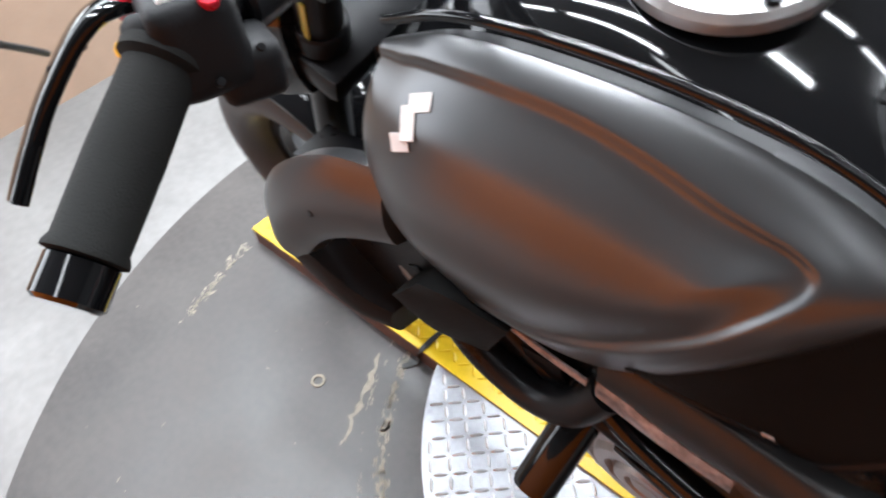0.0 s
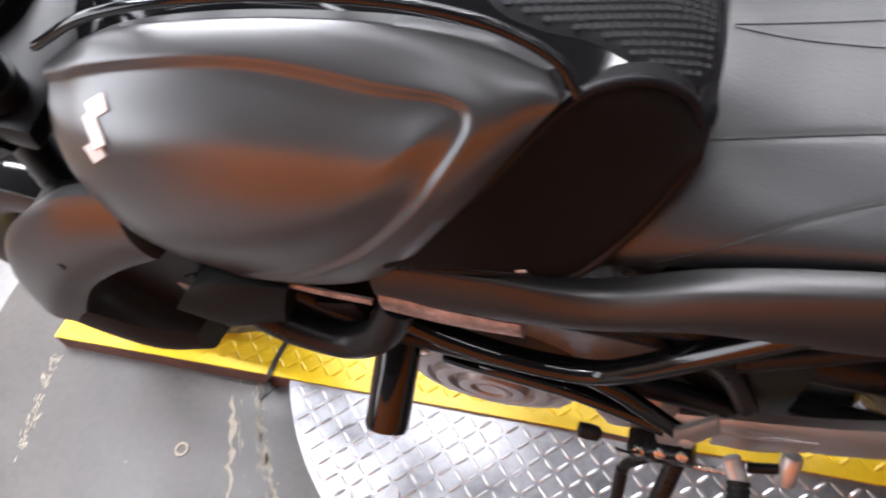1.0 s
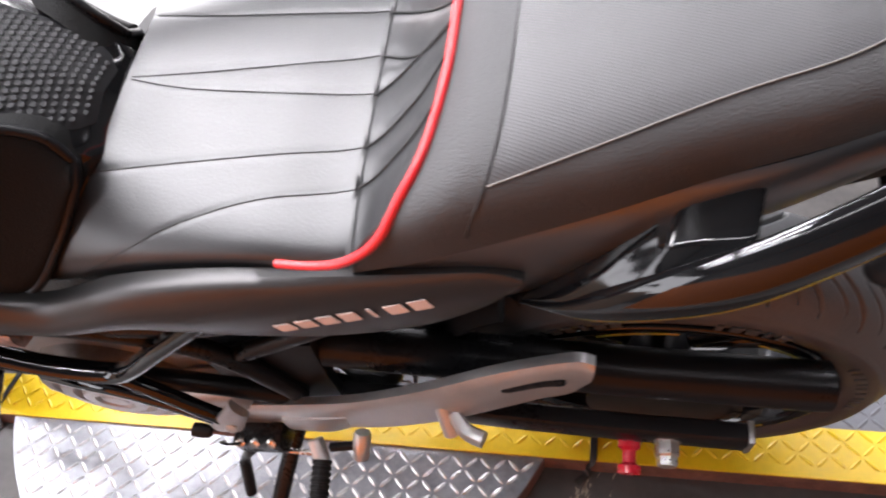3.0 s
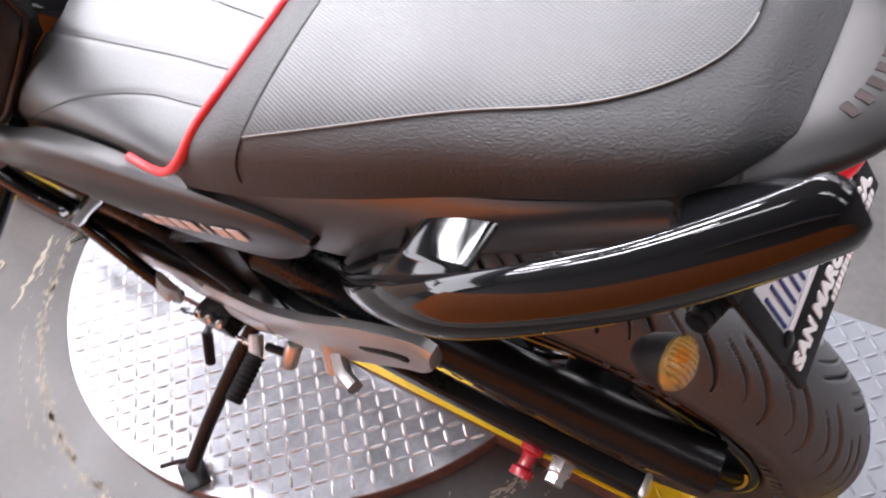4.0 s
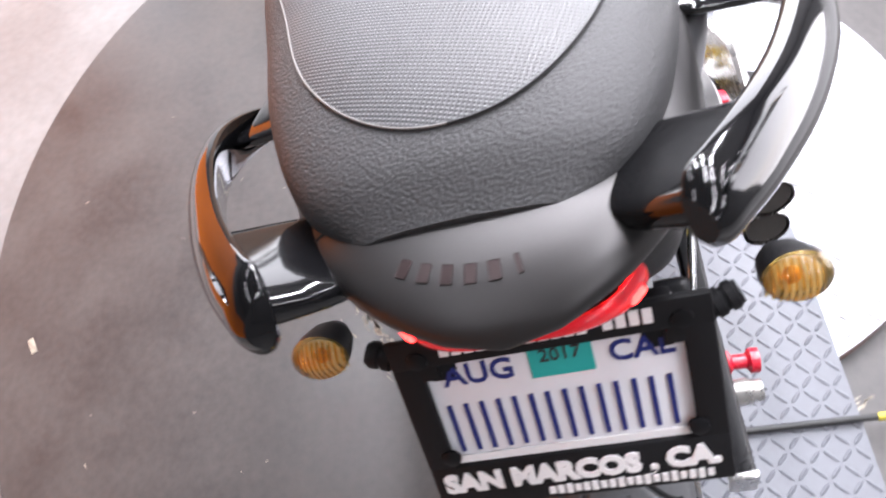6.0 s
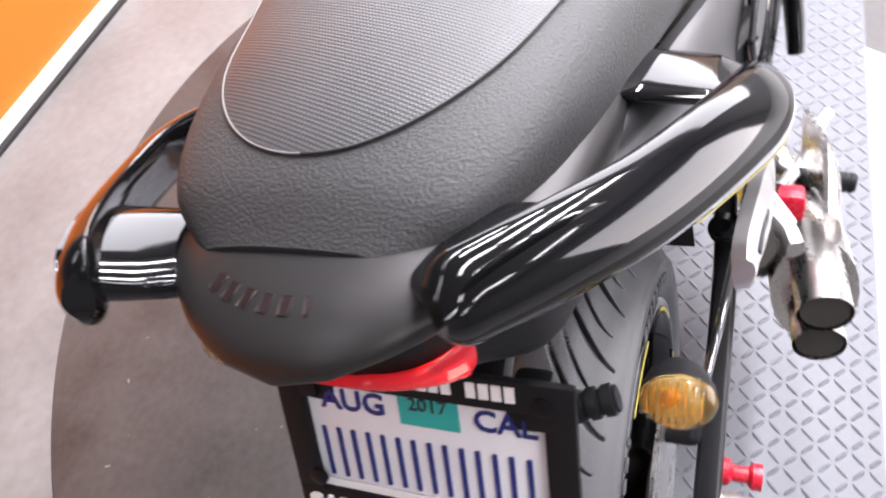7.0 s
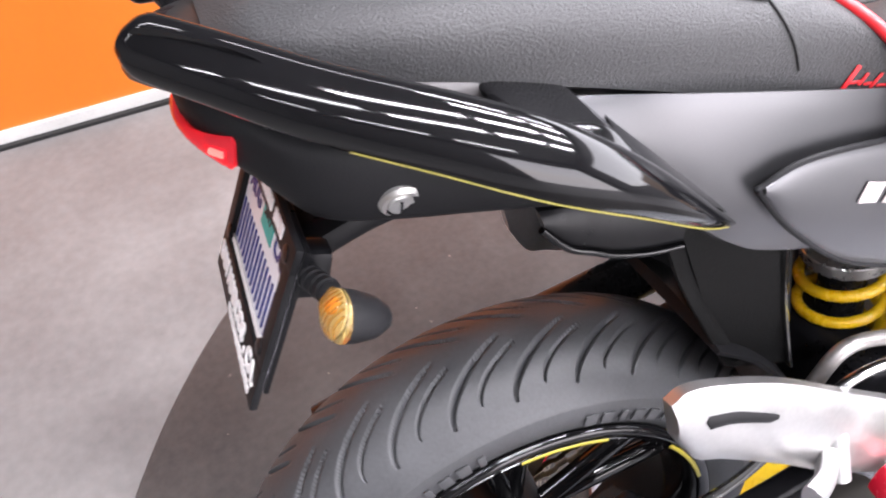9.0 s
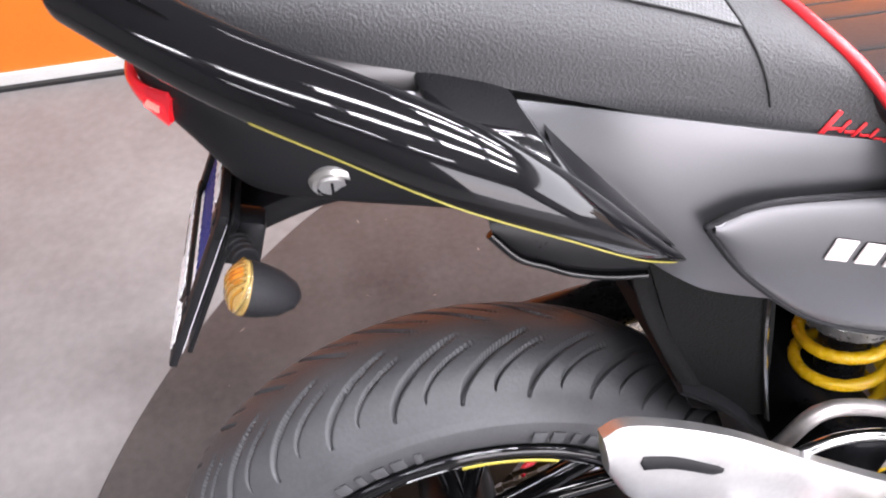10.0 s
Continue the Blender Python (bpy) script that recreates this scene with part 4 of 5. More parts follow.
def tank_top(x, y):
    """The tank's skin above (x, y)."""
    r = tank_ring(x)
    for a, b in zip(r, r[1:]):
        if a.y <= abs(y) <= b.y:
            f = (abs(y) - a.y) / max(b.y - a.y, 1e-6)
            return a.z + (b.z - a.z) * f
    return r[0].z


PAD_HALF = [(0.548, 0.030), (0.556, 0.044), (0.58, 0.056), (0.63, 0.054), (0.66, 0.061), (0.69, 0.058), (0.715, 0.03)]
bm = bmesh.new()
pad_loops = []
for i in range(25):
    x = 0.548 + 0.167 * i / 24
    hw = curve1(PAD_HALF, x)
    pad_loops.append([Vector((x, hw * (j / 8 - 1), tank_top(x, hw * (j / 8 - 1)) + (0.003 if 0 < j < 16 and 0 < i < 24 else 0.0003))) for j in range(17)])
rings(bm, pad_loops, closed=False)
pad = part("tank_pad", bm, PLASTIC, bike, "black honeycomb rubber tank pad")
bm = bmesh.new()
for i in range(28):
    for j in range(20):
        x, y = 0.553 + 0.0061 * i, -0.066 + 0.0072 * j + (0.0036 if i % 2 else 0)
        if x < 0.712 and abs(y) < curve1(PAD_HALF, x) - 0.006:
            z = tank_top(x, y) + 0.003
            turned((x, y, z), (-0.35, 0, 0.94), [(0, 0.0036), (0.0008, 0.0026)], 6, bm)
cells = part("pad_texture", bm, PLASTIC, pad, "raised rubber cells")
cells["kind"] = "stuff"
part("pinstripe", sweep([(0.775, -0.05, 1.018), (0.70, -0.07, 0.975), (0.63, -0.075, 0.932)], 0.0012, seg=6, n=16), RED, tank, "thin red pinstripe")

# ---- front end
bar = part("handlebar", sweep([(1.02, -0.05, 1.06), (1.02, 0.05, 1.06), (1.01, 0.12, 1.09), (0.985, 0.2, 1.118), (0.966, 0.27, 1.122), (0.935, 0.355, 1.11)], 0.011, n=60), SATIN, bike, "satin black handlebar")
GA, GB = Vector((0.961, 0.283, 1.1296)), Vector((0.926, 0.3715, 1.1068))
gd = (GB - GA).normalized()
L = (GB - GA).length
grip = part("grip", turned(GA, gd, [(-0.004, 0.017), (-0.003, 0.021), (0.003, 0.021), (0.006, 0.0175), (0.02, 0.0172), (L * 0.5, 0.0178), (L - 0.006, 0.0172), (L - 0.002, 0.019), (L, 0.019), (L + 0.001, 0.015)], 36), GRIP, bar, "black foam rubber grip")
part("bar_end", turned(GB, gd, [(0.0, 0.014), (0.002, 0.0165), (0.02, 0.0165), (0.022, 0.014), (0.022, 0.0)], 32), GLOSS, bar, "gloss black bar end weight")
sw = part("switch_pod", box((0.965, 0.262, 1.128), (0.055, 0.042, 0.05), pose(0, 0, 0, 10, 12, -18), 0.011, seg=3), PLASTIC, bar, "black switch housing")
part("switch_button", box((0.958, 0.268, 1.155), (0.014, 0.008, 0.006), pose(0, 0, 0, 10, 12, -18), 0.002), WHITE_BAR, sw, "pale rocker switch")
part("switch_button", rod((0.945, 0.256, 1.147), (0.94, 0.256, 1.155), 0.005), RED_PLASTIC, sw, "red button")
part("pod_lobe", box((0.953, 0.252, 1.106), (0.042, 0.034, 0.03), pose(0, 0, 0, 14, 10, -18), 0.009, seg=3), PLASTIC, sw, "lower switch lobe")
part("pod_band", turned(GA - gd * 0.012, gd, [(0, 0.020), (0.002, 0.0222), (0.006, 0.0225), (0.009, 0.0205)], 32), PLASTIC, sw, "clamp ring of the switch housing")
# switch blocks; the grey pair carries the pod's glints as colour
for dx, dy, dz, w, m_ in ((0.0, -0.02, 0.027, 0.012, ENGINE), (0.012, 0.004, 0.027, 0.010, SATIN), (-0.016, -0.008, 0.024, 0.009, ENGINE)):
    part("switch_button", box((0.965 + dx, 0.262 + dy, 1.128 + dz), (w, w * 0.7, 0.008), pose(0, 0, 0, 10, 12, -18), 0.002), m_, sw, "small switch block, grey where a glint sits")
for dy in (-0.014, 0.012):
    part("pod_screw", rod((0.938, 0.262 + dy, 1.118), (0.934, 0.262 + dy, 1.121), 0.0022, seg=12), SATIN, sw)
part("perch_clamp", rod((0.985, 0.205, 1.112), (0.978, 0.235, 1.118), 0.020, seg=24), SATIN, bar, "black lever clamp")
part("clamp_bolt_head", rod((0.965, 0.214, 1.118), (0.961, 0.214, 1.12), 0.0035, seg=6), SATIN, bar)
part("wiring", sweep([(0.985, 0.235, 1.105), (1.0, 0.2, 1.085), (1.03, 0.15, 1.06), (1.09, 0.10, 1.04)], 0.005, seg=10, n=30), CABLE, bar, "black wiring sheath")
part("perch", box((0.985, 0.245, 1.125), (0.05, 0.03, 0.03), pose(0, 0, 0, 0, 20, -20), 0.008, seg=3), GLOSS, bar, "gloss black lever perch")
lever = part("clutch_lever", sweep([(0.992, 0.262, 1.140), (0.999, 0.29, 1.145), (1.003, 0.325, 1.128), (1.002, 0.352, 1.111), (0.998, 0.374, 1.097)], lambda f: (0.0045, 0.0125 - 0.0055 * f), seg=16, n=40, up=(0.3, 0.1, 1), power=3.4), GLOSS, bar, "gloss black clutch lever with drilled holes")
for k in range(3):
    p = Vector((0.999 + 0.001 * k, 0.292 + 0.009 * k, 1.139 - 0.004 * k))
    part("lever_hole", rod(p, p + Vector((0, 0, 0.008)), 0.0022, seg=10), SATIN, lever)
part("lever_knob", turned((0.995, 0.268, 1.138), (0, 0.1, 1), [(0, 0.012), (0.012, 0.012), (0.016, 0.008), (0.018, 0.0)], 16), RED_PLASTIC, lever, "red anodised adjuster knob")
part("lever_tab", rod((0.978, 0.288, 1.13), (0.972, 0.292, 1.14), 0.005), ORANGE, lever, "orange adjuster tab")
part("clutch_cable", sweep([(1.0, 0.268, 1.145), (1.04, 0.30, 1.155), (1.12, 0.33, 1.12), (1.25, 0.28, 1.0)], 0.0028, seg=8, n=30), CABLE, bar)
for y in (0.10, -0.10):
    fork = part("fork_tube", rod((1.105, y, 1.03), (1.285, y, 0.55), 0.021, seg=28), SATIN, bike, "dark polished front fork tube")
    part("fork_band", rod((1.141, y, 0.935), (1.15, y, 0.91), 0.026, seg=28), SATIN, fork)
    part("fork_cap", turned((1.105, y, 1.03), (-0.35, 0, 0.94), [(0, 0.019), (0.006, 0.019), (0.008, 0.012), (0.012, 0.011), (0.012, 0)], 24), BOLT, fork, "silver fork cap")
    part("fork_slider", rod((1.285, y, 0.55), (1.43, y, 0.33), 0.027, 0.024), SATIN, fork)
part("fork_decal", box((1.128, 0.1215, 0.955), (0.006, 0.002, 0.045), pose(0, 0, 0, 0, -20, 0)), RIM_STRIPE, bike, "yellow decal strip on the fork")
part("triple_clamp", box((1.10, 0, 1.02), (0.07, 0.26, 0.03), pose(0, 0, 0, 0, -20, 0), 0.01), SATIN, bike, "black upper fork clamp")
part("lower_clamp", box((1.155, 0, 0.89), (0.08, 0.26, 0.035), pose(0, 0, 0, 0, -20, 0), 0.01), SATIN, bike, "black lower fork clamp")
part("clamp_bolt", turned((1.105, 0.05, 1.035), (-0.35, 0, 0.94), [(0, 0.016), (0.008, 0.016), (0.010, 0.010), (0.007, 0.008), (0.007, 0)], 24), BOLT, bike, "silver handlebar clamp bolt")
part("headlight", turned((1.17, 0, 0.93), (1, 0, -0.15), [(0, 0.02), (0.02, 0.08), (0.07, 0.105), (0.15, 0.115), (0.17, 0.108), (0.19, 0.0)], 40), GLOSS, bike, "gloss black headlight shell")
for sgn in (1, -1):
    flip = (lambda P: P) if sgn > 0 else mirrored
    n = (0, sgn, 0.3)
    part("headlight_shroud", ribbon(flip([(1.15, 0.12, 0.98), (1.2, 0.135, 0.97), (1.27, 0.13, 0.94), (1.33, 0.10, 0.90)]), flip([(1.16, 0.13, 0.86), (1.22, 0.14, 0.84), (1.28, 0.135, 0.84), (1.33, 0.11, 0.86)]), 0.012, n, 24, 10, 0.01), GLOSS, bike, "gloss black headlight side shroud")
    shroud = part("radiator_shroud", ribbon(flip([(1.212, 0.220, 0.715), (1.20, 0.212, 0.768), (1.155, 0.200, 0.83), (1.09, 0.182, 0.868), (1.02, 0.165, 0.87)]), flip([(1.175, 0.226, 0.668), (1.15, 0.222, 0.705), (1.115, 0.212, 0.745), (1.07, 0.2, 0.77), (1.02, 0.188, 0.785)]), 0.012, (0.3 * 1, sgn, 0.3), 34, 16, 0.02), MATTE_TANK, bike, "matte grey radiator side shroud")
    a, b = flip([(1.113, 0.19, 0.79), (1.115, 0.213, 0.795)])
    part("shroud_bolt", rod(a, b, 0.006), SATIN, shroud)
part("radiator", box((1.13, 0, 0.62), (0.05, 0.3, 0.3), pose(0, 0, 0, 0, -12, 0), 0.008), SATIN, bike, "black radiator core")
part("front_tyre", sweep([(1.47 + 0.24 * math.cos(a), 0, 0.335 + 0.24 * math.sin(a)) for a in [k * math.pi / 12 for k in range(24)]], (0.058, 0.056), seg=20, n=96, closed=True, up=(0, 1, 0)), RUBBER, bike, "black front tyre")
part("front_rim", sweep([(1.47 + 0.19 * math.cos(a), 0, 0.335 + 0.19 * math.sin(a)) for a in [k * math.pi / 12 for k in range(24)]], (0.012, 0.05), seg=12, n=96, closed=True, up=(0, 1, 0)), GLOSS, bike, "black front rim")
part("front_fender", ribbon([(1.25, 0.065, 0.5), (1.33, 0.07, 0.62), (1.45, 0.07, 0.665), (1.58, 0.065, 0.62)], [(1.25, -0.065, 0.5), (1.33, -0.07, 0.62), (1.45, -0.07, 0.665), (1.58, -0.065, 0.62)], 0.02, (-0.2, 0, 1), 30, 12, 0.004), GLOSS, bike, "gloss black front mudguard")

# ---- engine, frame and left controls
eng = part("engine_block", box((0.72, 0, 0.46), (0.36, 0.24, 0.26), pose(0, 0, 0, 0, 8, 0), 0.03, seg=3), ENGINE, bike, "grey cast engine block")
part("front_cylinder", box((0.93, 0, 0.56), (0.22, 0.2, 0.2), pose(0, 0, 0, 0, 55, 0), 0.03, seg=3), ENGINE, eng, "dark grey front cylinder")
part("rear_cylinder", box((0.66, 0, 0.68), (0.18, 0.2, 0.22), pose(0, 0, 0, 0, -20, 0), 0.03, seg=3), SATIN, eng, "black rear cylinder")
for sgn in (1, -1):
    cov = part("clutch_cover" if sgn < 0 else "alternator_cover", turned((0.765, sgn * 0.11, 0.42), (0, sgn, 0), [(0, 0.115), (0.03, 0.112), (0.043, 0.103), (0.046, 0.088), (0.040, 0.084), (0.040, 0.079), (0.050, 0.074), (0.051, 0.058), (0.044, 0.054), (0.044, 0.048), (0.054, 0.043), (0.054, 0.028), (0.048, 0.024), (0.053, 0.018), (0.053, 0)], 48), ENGINE, eng, "brushed grey round engine cover")
    for k in range(8):
        a = 2 * math.pi * k / 8
        p = Vector((0.765 + 0.105 * math.cos(a), sgn * 0.14, 0.42 + 0.105 * math.sin(a)))
        part("cover_bolt", rod(p, p + Vector((0, sgn * 0.012, 0)), 0.007, seg=8), BOLT, cov)
part("sprocket_cover", box((0.585, 0.145, 0.43), (0.11, 0.05, 0.12), pose(0, 0, 0, 0, 14, 0), 0.018, seg=3), ENGINE, eng, "grey front sprocket cover")


def frame_tube(pts, r, label=""):
    return both("frame_tube", sweep(pts, r, seg=14, n=10 * (len(pts) - 1)), SATIN, label or "satin black steel frame tube")


frame_tube([(1.10, 0.07, 0.90), (0.98, 0.15, 0.76), (0.86, 0.172, 0.66), (0.72, 0.172, 0.60), (0.58, 0.165, 0.55), (0.47, 0.15, 0.46)], 0.013)
frame_tube([(1.09, 0.07, 0.82), (0.98, 0.155, 0.71), (0.86, 0.17, 0.62)], 0.014)
frame_tube([(0.86, 0.165, 0.66), (0.74, 0.17, 0.725), (0.62, 0.165, 0.715), (0.52, 0.155, 0.64), (0.47, 0.15, 0.48)], 0.012)
frame_tube([(0.62, 0.16, 0.71), (0.45, 0.15, 0.72), (0.25, 0.12, 0.80), (0.05, 0.09, 0.86)], 0.013)
frame_tube([(0.52, 0.15, 0.6), (0.36, 0.135, 0.69), (0.2, 0.115, 0.78)], 0.011)
# worn pink-silver side spar below the tank
spar = both("frame_spar", ribbon([(0.80, 0.188, 0.775), (0.74, 0.190, 0.757), (0.68, 0.186, 0.738)], [(0.80, 0.193, 0.748), (0.74, 0.193, 0.732), (0.68, 0.188, 0.712)], 0.003, (0, 1, 0.4), 24, 6, 0.02), material("scuffed_spar_paint", (0.3, 0.24, 0.23), 0.4, metal=0.4, var=0.7, scale=60, fine=200, bump=0.3), "scuffed silver frame spar")
both("spar_strip", sweep([(0.895, 0.188, 0.768), (0.85, 0.190, 0.762), (0.81, 0.190, 0.757)], (0.005, 0.003), seg=10, n=12), bpy.data.materials["scuffed_spar_paint"], "scuffed bare edge of the frame spar")
for sgn in (1, -1):
    slider = part("frame_slider", turned((0.836, sgn * 0.15, 0.603), (0.05, sgn * 1, -0.46), [(0, 0.014), (0.012, 0.0245), (0.116, 0.0245), (0.122, 0.022), (0.122, 0.012), (0.112, 0.011), (0.112, 0)], 40), GLOSS, bike, "gloss black crash bobbin")
    part("slider_bolt", rod((0.833, sgn * 0.12, 0.617), (0.835, sgn * 0.155, 0.601), 0.009), BOLT, slider)
both("air_duct", ribbon([(0.985, 0.204, 0.772), (0.94, 0.203, 0.785), (0.885, 0.197, 0.775)], [(1.022, 0.216, 0.73), (0.985, 0.21, 0.685), (0.925, 0.198, 0.685)], 0.006, (0, 1, 0.3), 20, 10, 0.05), KNEE, "black rounded plastic duct cover")
both("coolant_hose", sweep([(0.99, 0.18, 0.715), (0.945, 0.192, 0.672), (0.90, 0.196, 0.652), (0.86, 0.197, 0.655), (0.825, 0.192, 0.68), (0.80, 0.175, 0.72)], 0.019, n=40), SATIN, "black coolant hose")
part("coolant_hose", sweep([(1.06, 0.10, 0.78), (1.0, 0.14, 0.74), (0.95, 0.15, 0.68), (0.9, 0.14, 0.64)], 0.015, n=40), PLASTIC, bike, "black coolant hose")
both("radiator_guard", ribbon([(1.208, 0.222, 0.72), (1.155, 0.223, 0.69), (1.115, 0.218, 0.645), (1.075, 0.205, 0.61)], [(1.206, 0.222, 0.665), (1.172, 0.222, 0.608), (1.125, 0.22, 0.58), (1.078, 0.204, 0.56)], 0.008, (0.2, 1, 0.1), 30, 12, 0.05), PLASTIC, "black plastic lower radiator guard")
both("radiator_cheek", ribbon([(1.18, 0.17, 0.80), (1.08, 0.175, 0.82), (0.98, 0.17, 0.80)], [(1.18, 0.18, 0.60), (1.10, 0.18, 0.56), (1.0, 0.165, 0.58)], 0.004, (0, 1, 0.1), 16, 10, 0.05), SATIN, "black plastic radiator cheek")
part("cylinder_head", box((0.94, 0, 0.65), (0.17, 0.31, 0.18), pose(0, 0, 0, 0, 20, 0), 0.02, seg=3), SATIN, bike, "black front cylinder head")
# added black box that darkens the see-through gap inside the hose bend
part("hose_gap_box", box((0.895, 0.15, 0.655), (0.11, 0.06, 0.09), pose(0, 0, 0, 0, 10, 0), 0.012), SATIN, bike, "plain black filler box behind the coolant hose")
for k in range(4):
    p = (1.02 + 0.03 * k, 0.172, 0.70 - 0.02 * k)
    part("radiator_clip", box(p, (0.02, 0.014, 0.05), pose(0, 0, 0, 0, 25, 0), 0.004), ENGINE if k % 2 else SATIN, bike, "small radiator bracket")

def footrest_hanger(sgn):
    flip = (lambda P: P) if sgn > 0 else mirrored
    mat = ALU
    top = flip([(0.56, 0.165, 0.455), (0.48, 0.168, 0.485), (0.38, 0.173, 0.535), (0.28, 0.173, 0.602), (0.21, 0.168, 0.648), (0.155, 0.163, 0.672), (0.122, 0.160, 0.679), (0.106, 0.160, 0.671)])
    low = flip([(0.56, 0.165, 0.40), (0.48, 0.170, 0.405), (0.38, 0.175, 0.435), (0.29, 0.176, 0.487), (0.215, 0.173, 0.545), (0.160, 0.166, 0.578), (0.132, 0.163, 0.592), (0.112, 0.161, 0.628)])
    h = part("footrest_hanger", ribbon(top, low, 0.007, (0, sgn, 0.3), 50, 10, 0.012, power=0.5), mat, bike, "cast aluminium footrest hanger")
    way = [on_skin(h, p, (0, sgn, 0.3), -0.0002)[0] for p in catmull(flip([(0.134, 0.170, 0.648), (0.16, 0.174, 0.642), (0.198, 0.176, 0.622)]), 14)]
    slot = sweep(way, lambda f: (0.0012, 0.0098 * min(1 - 0.45 * f, 0.4 + 9 * f, 0.25 + 9 * (1 - f))), seg=12, n=0, up=(0, sgn, 0.3))
    part("hanger_slot", slot, SATIN, h, "dark slot through the hanger")
    peg = part("pillion_peg", sweep(flip([(0.262, 0.178, 0.54), (0.245, 0.195, 0.53), (0.225, 0.203, 0.528)]), (0.014, 0.009), seg=12, n=12, power=3), mat, h, "folded aluminium pillion peg")
    part("peg_hinge", rod(flip([(0.272, 0.17, 0.56)])[0], flip([(0.262, 0.196, 0.52)])[0], 0.010), mat, peg)
    p = part("rider_peg", rod(flip([(0.475, 0.185, 0.385)])[0], flip([(0.462, 0.212, 0.372)])[0], 0.011), mat, h, "aluminium footrest root")
    rub = turned(flip([(0.463, 0.210, 0.373)])[0], flip([(-0.05, 1, -0.12)])[0], [v for i in range(9) for v in ((0.008 * i, 0.0135), (0.008 * i + 0.005, 0.0135), (0.008 * i + 0.0055, 0.0118), (0.008 * i + 0.0075, 0.0118))], 20)
    part("peg_rubber", rub, PLASTIC, p, "ribbed black peg rubber")
    part("heel_guard", ribbon(flip([(0.50, 0.178, 0.45), (0.45, 0.18, 0.468), (0.40, 0.18, 0.49)]), flip([(0.50, 0.178, 0.40), (0.45, 0.18, 0.41), (0.41, 0.18, 0.44)]), 0.003, (0, sgn, 0.2), 12, 6, 0.004), mat, h, "aluminium heel plate")
    return h


for sgn in (1, -1):
    footrest_hanger(sgn)
shift = part("gear_lever", sweep([(0.55, 0.19, 0.375), (0.575, 0.2, 0.355), (0.592, 0.205, 0.332), (0.600, 0.215, 0.315)], (0.006, 0.008), n=20), SATIN, bike, "black steel gear lever")
part("lever_rubber", rod((0.598, 0.21, 0.322), (0.604, 0.245, 0.262), 0.0085), PLASTIC, shift, "black lever rubber")
part("shift_rod", rod((0.642, 0.186, 0.387), (0.565, 0.184, 0.366), 0.0035), RUST, shift, "brown shift rod")
part("shift_joint", turned((0.655, 0.186, 0.391), (-1, 0, -0.27), [(0, 0.004), (0.002, 0.0095), (0.012, 0.0105), (0.026, 0.0095), (0.03, 0.005)], 16), PLASTIC, shift, "black rubber boot")
mount = part("footrest_bracket", box((0.553, 0.186, 0.375), (0.078, 0.034, 0.034), pose(0, 0, 0, 8, 12, 0), 0.006), SATIN, bike, "black footrest bracket with bolts")
for dx in (-0.024, 0.002, 0.026):
    part("bracket_bolt", turned((0.553 + dx, 0.196, 0.39 - 0.2 * dx), (0, 0.6, 0.8), [(0, 0.007), (0.006, 0.007), (0.007, 0.0045), (0.005, 0.0035)], 6), BOLT, mount)
part("bracket_link", rod((0.53, 0.198, 0.358), (0.470, 0.2, 0.366), 0.004), BOLT, mount)
part("bracket_pipe", sweep([(0.578, 0.2, 0.39), (0.59, 0.205, 0.402), (0.603, 0.203, 0.398), (0.606, 0.197, 0.38)], 0.002, seg=8, n=16), SATIN, mount)
part("pivot_lug", turned((0.408, 0.172, 0.39), (0.12, 0.75, -0.65), [(0, 0.0105), (0.004, 0.012), (0.036, 0.012), (0.040, 0.009), (0.040, 0.0)], 24), ALU, mount, "bright pivot lug")
part("pivot_arm", rod((0.455, 0.192, 0.374), (0.416, 0.187, 0.377), 0.0065), SATIN, mount)
casting = part("pedal_casting", ribbon([(0.562, 0.204, 0.518), (0.535, 0.203, 0.548), (0.507, 0.198, 0.588)], [(0.556, 0.206, 0.486), (0.53, 0.206, 0.492), (0.500, 0.201, 0.548)], 0.005, (0, 1, 0.3), 20, 10, 0.006, power=0.5), ENGINE, bike, "grey cast bracket at the frame")
part("casting_bolt", turned((0.53, 0.207, 0.52), (0, 0.9, 0.4), [(0, 0.008), (0.005, 0.008), (0.006, 0.004)], 6), BOLT, casting)
stand = part("side_stand", sweep([(0.52, 0.15, 0.34), (0.545, 0.22, 0.29), (0.58, 0.32, 0.21), (0.605, 0.405, 0.142)], (0.011, 0.013), n=30), SATIN, bike, "black steel side stand")
part("stand_foot", box((0.612, 0.415, 0.112), (0.055, 0.045, 0.012), pose(0, 0, 0, 11, 0, -30), 0.004), SATIN, stand, "flat stand foot")
part("stand_tang", sweep([(0.60, 0.39, 0.155), (0.63, 0.41, 0.15), (0.655, 0.43, 0.145)], 0.005, seg=8, n=12), SATIN, stand)

# gloss black frame tubes over the engine
both("frame_tube", sweep([(0.83, 0.172, 0.705), (0.77, 0.180, 0.665), (0.70, 0.184, 0.638), (0.629, 0.184, 0.630), (0.585, 0.184, 0.66), (0.53, 0.178, 0.708), (0.46, 0.168, 0.765)], (0.010, 0.013), seg=16, n=50), GLOSS, "gloss black frame tube")
both("frame_strut", sweep([(0.640, 0.182, 0.628), (0.60, 0.189, 0.596), (0.565, 0.196, 0.556), (0.539, 0.199, 0.518)], (0.008, 0.010), seg=14, n=30), GLOSS, "gloss black frame strut")
both("lower_strut", sweep([(0.80, 0.160, 0.53), (0.72, 0.175, 0.552), (0.66, 0.183, 0.556), (0.60, 0.191, 0.54), (0.545, 0.199, 0.515)], 0.010, seg=14, n=40), GLOSS, "gloss black lower frame tube")

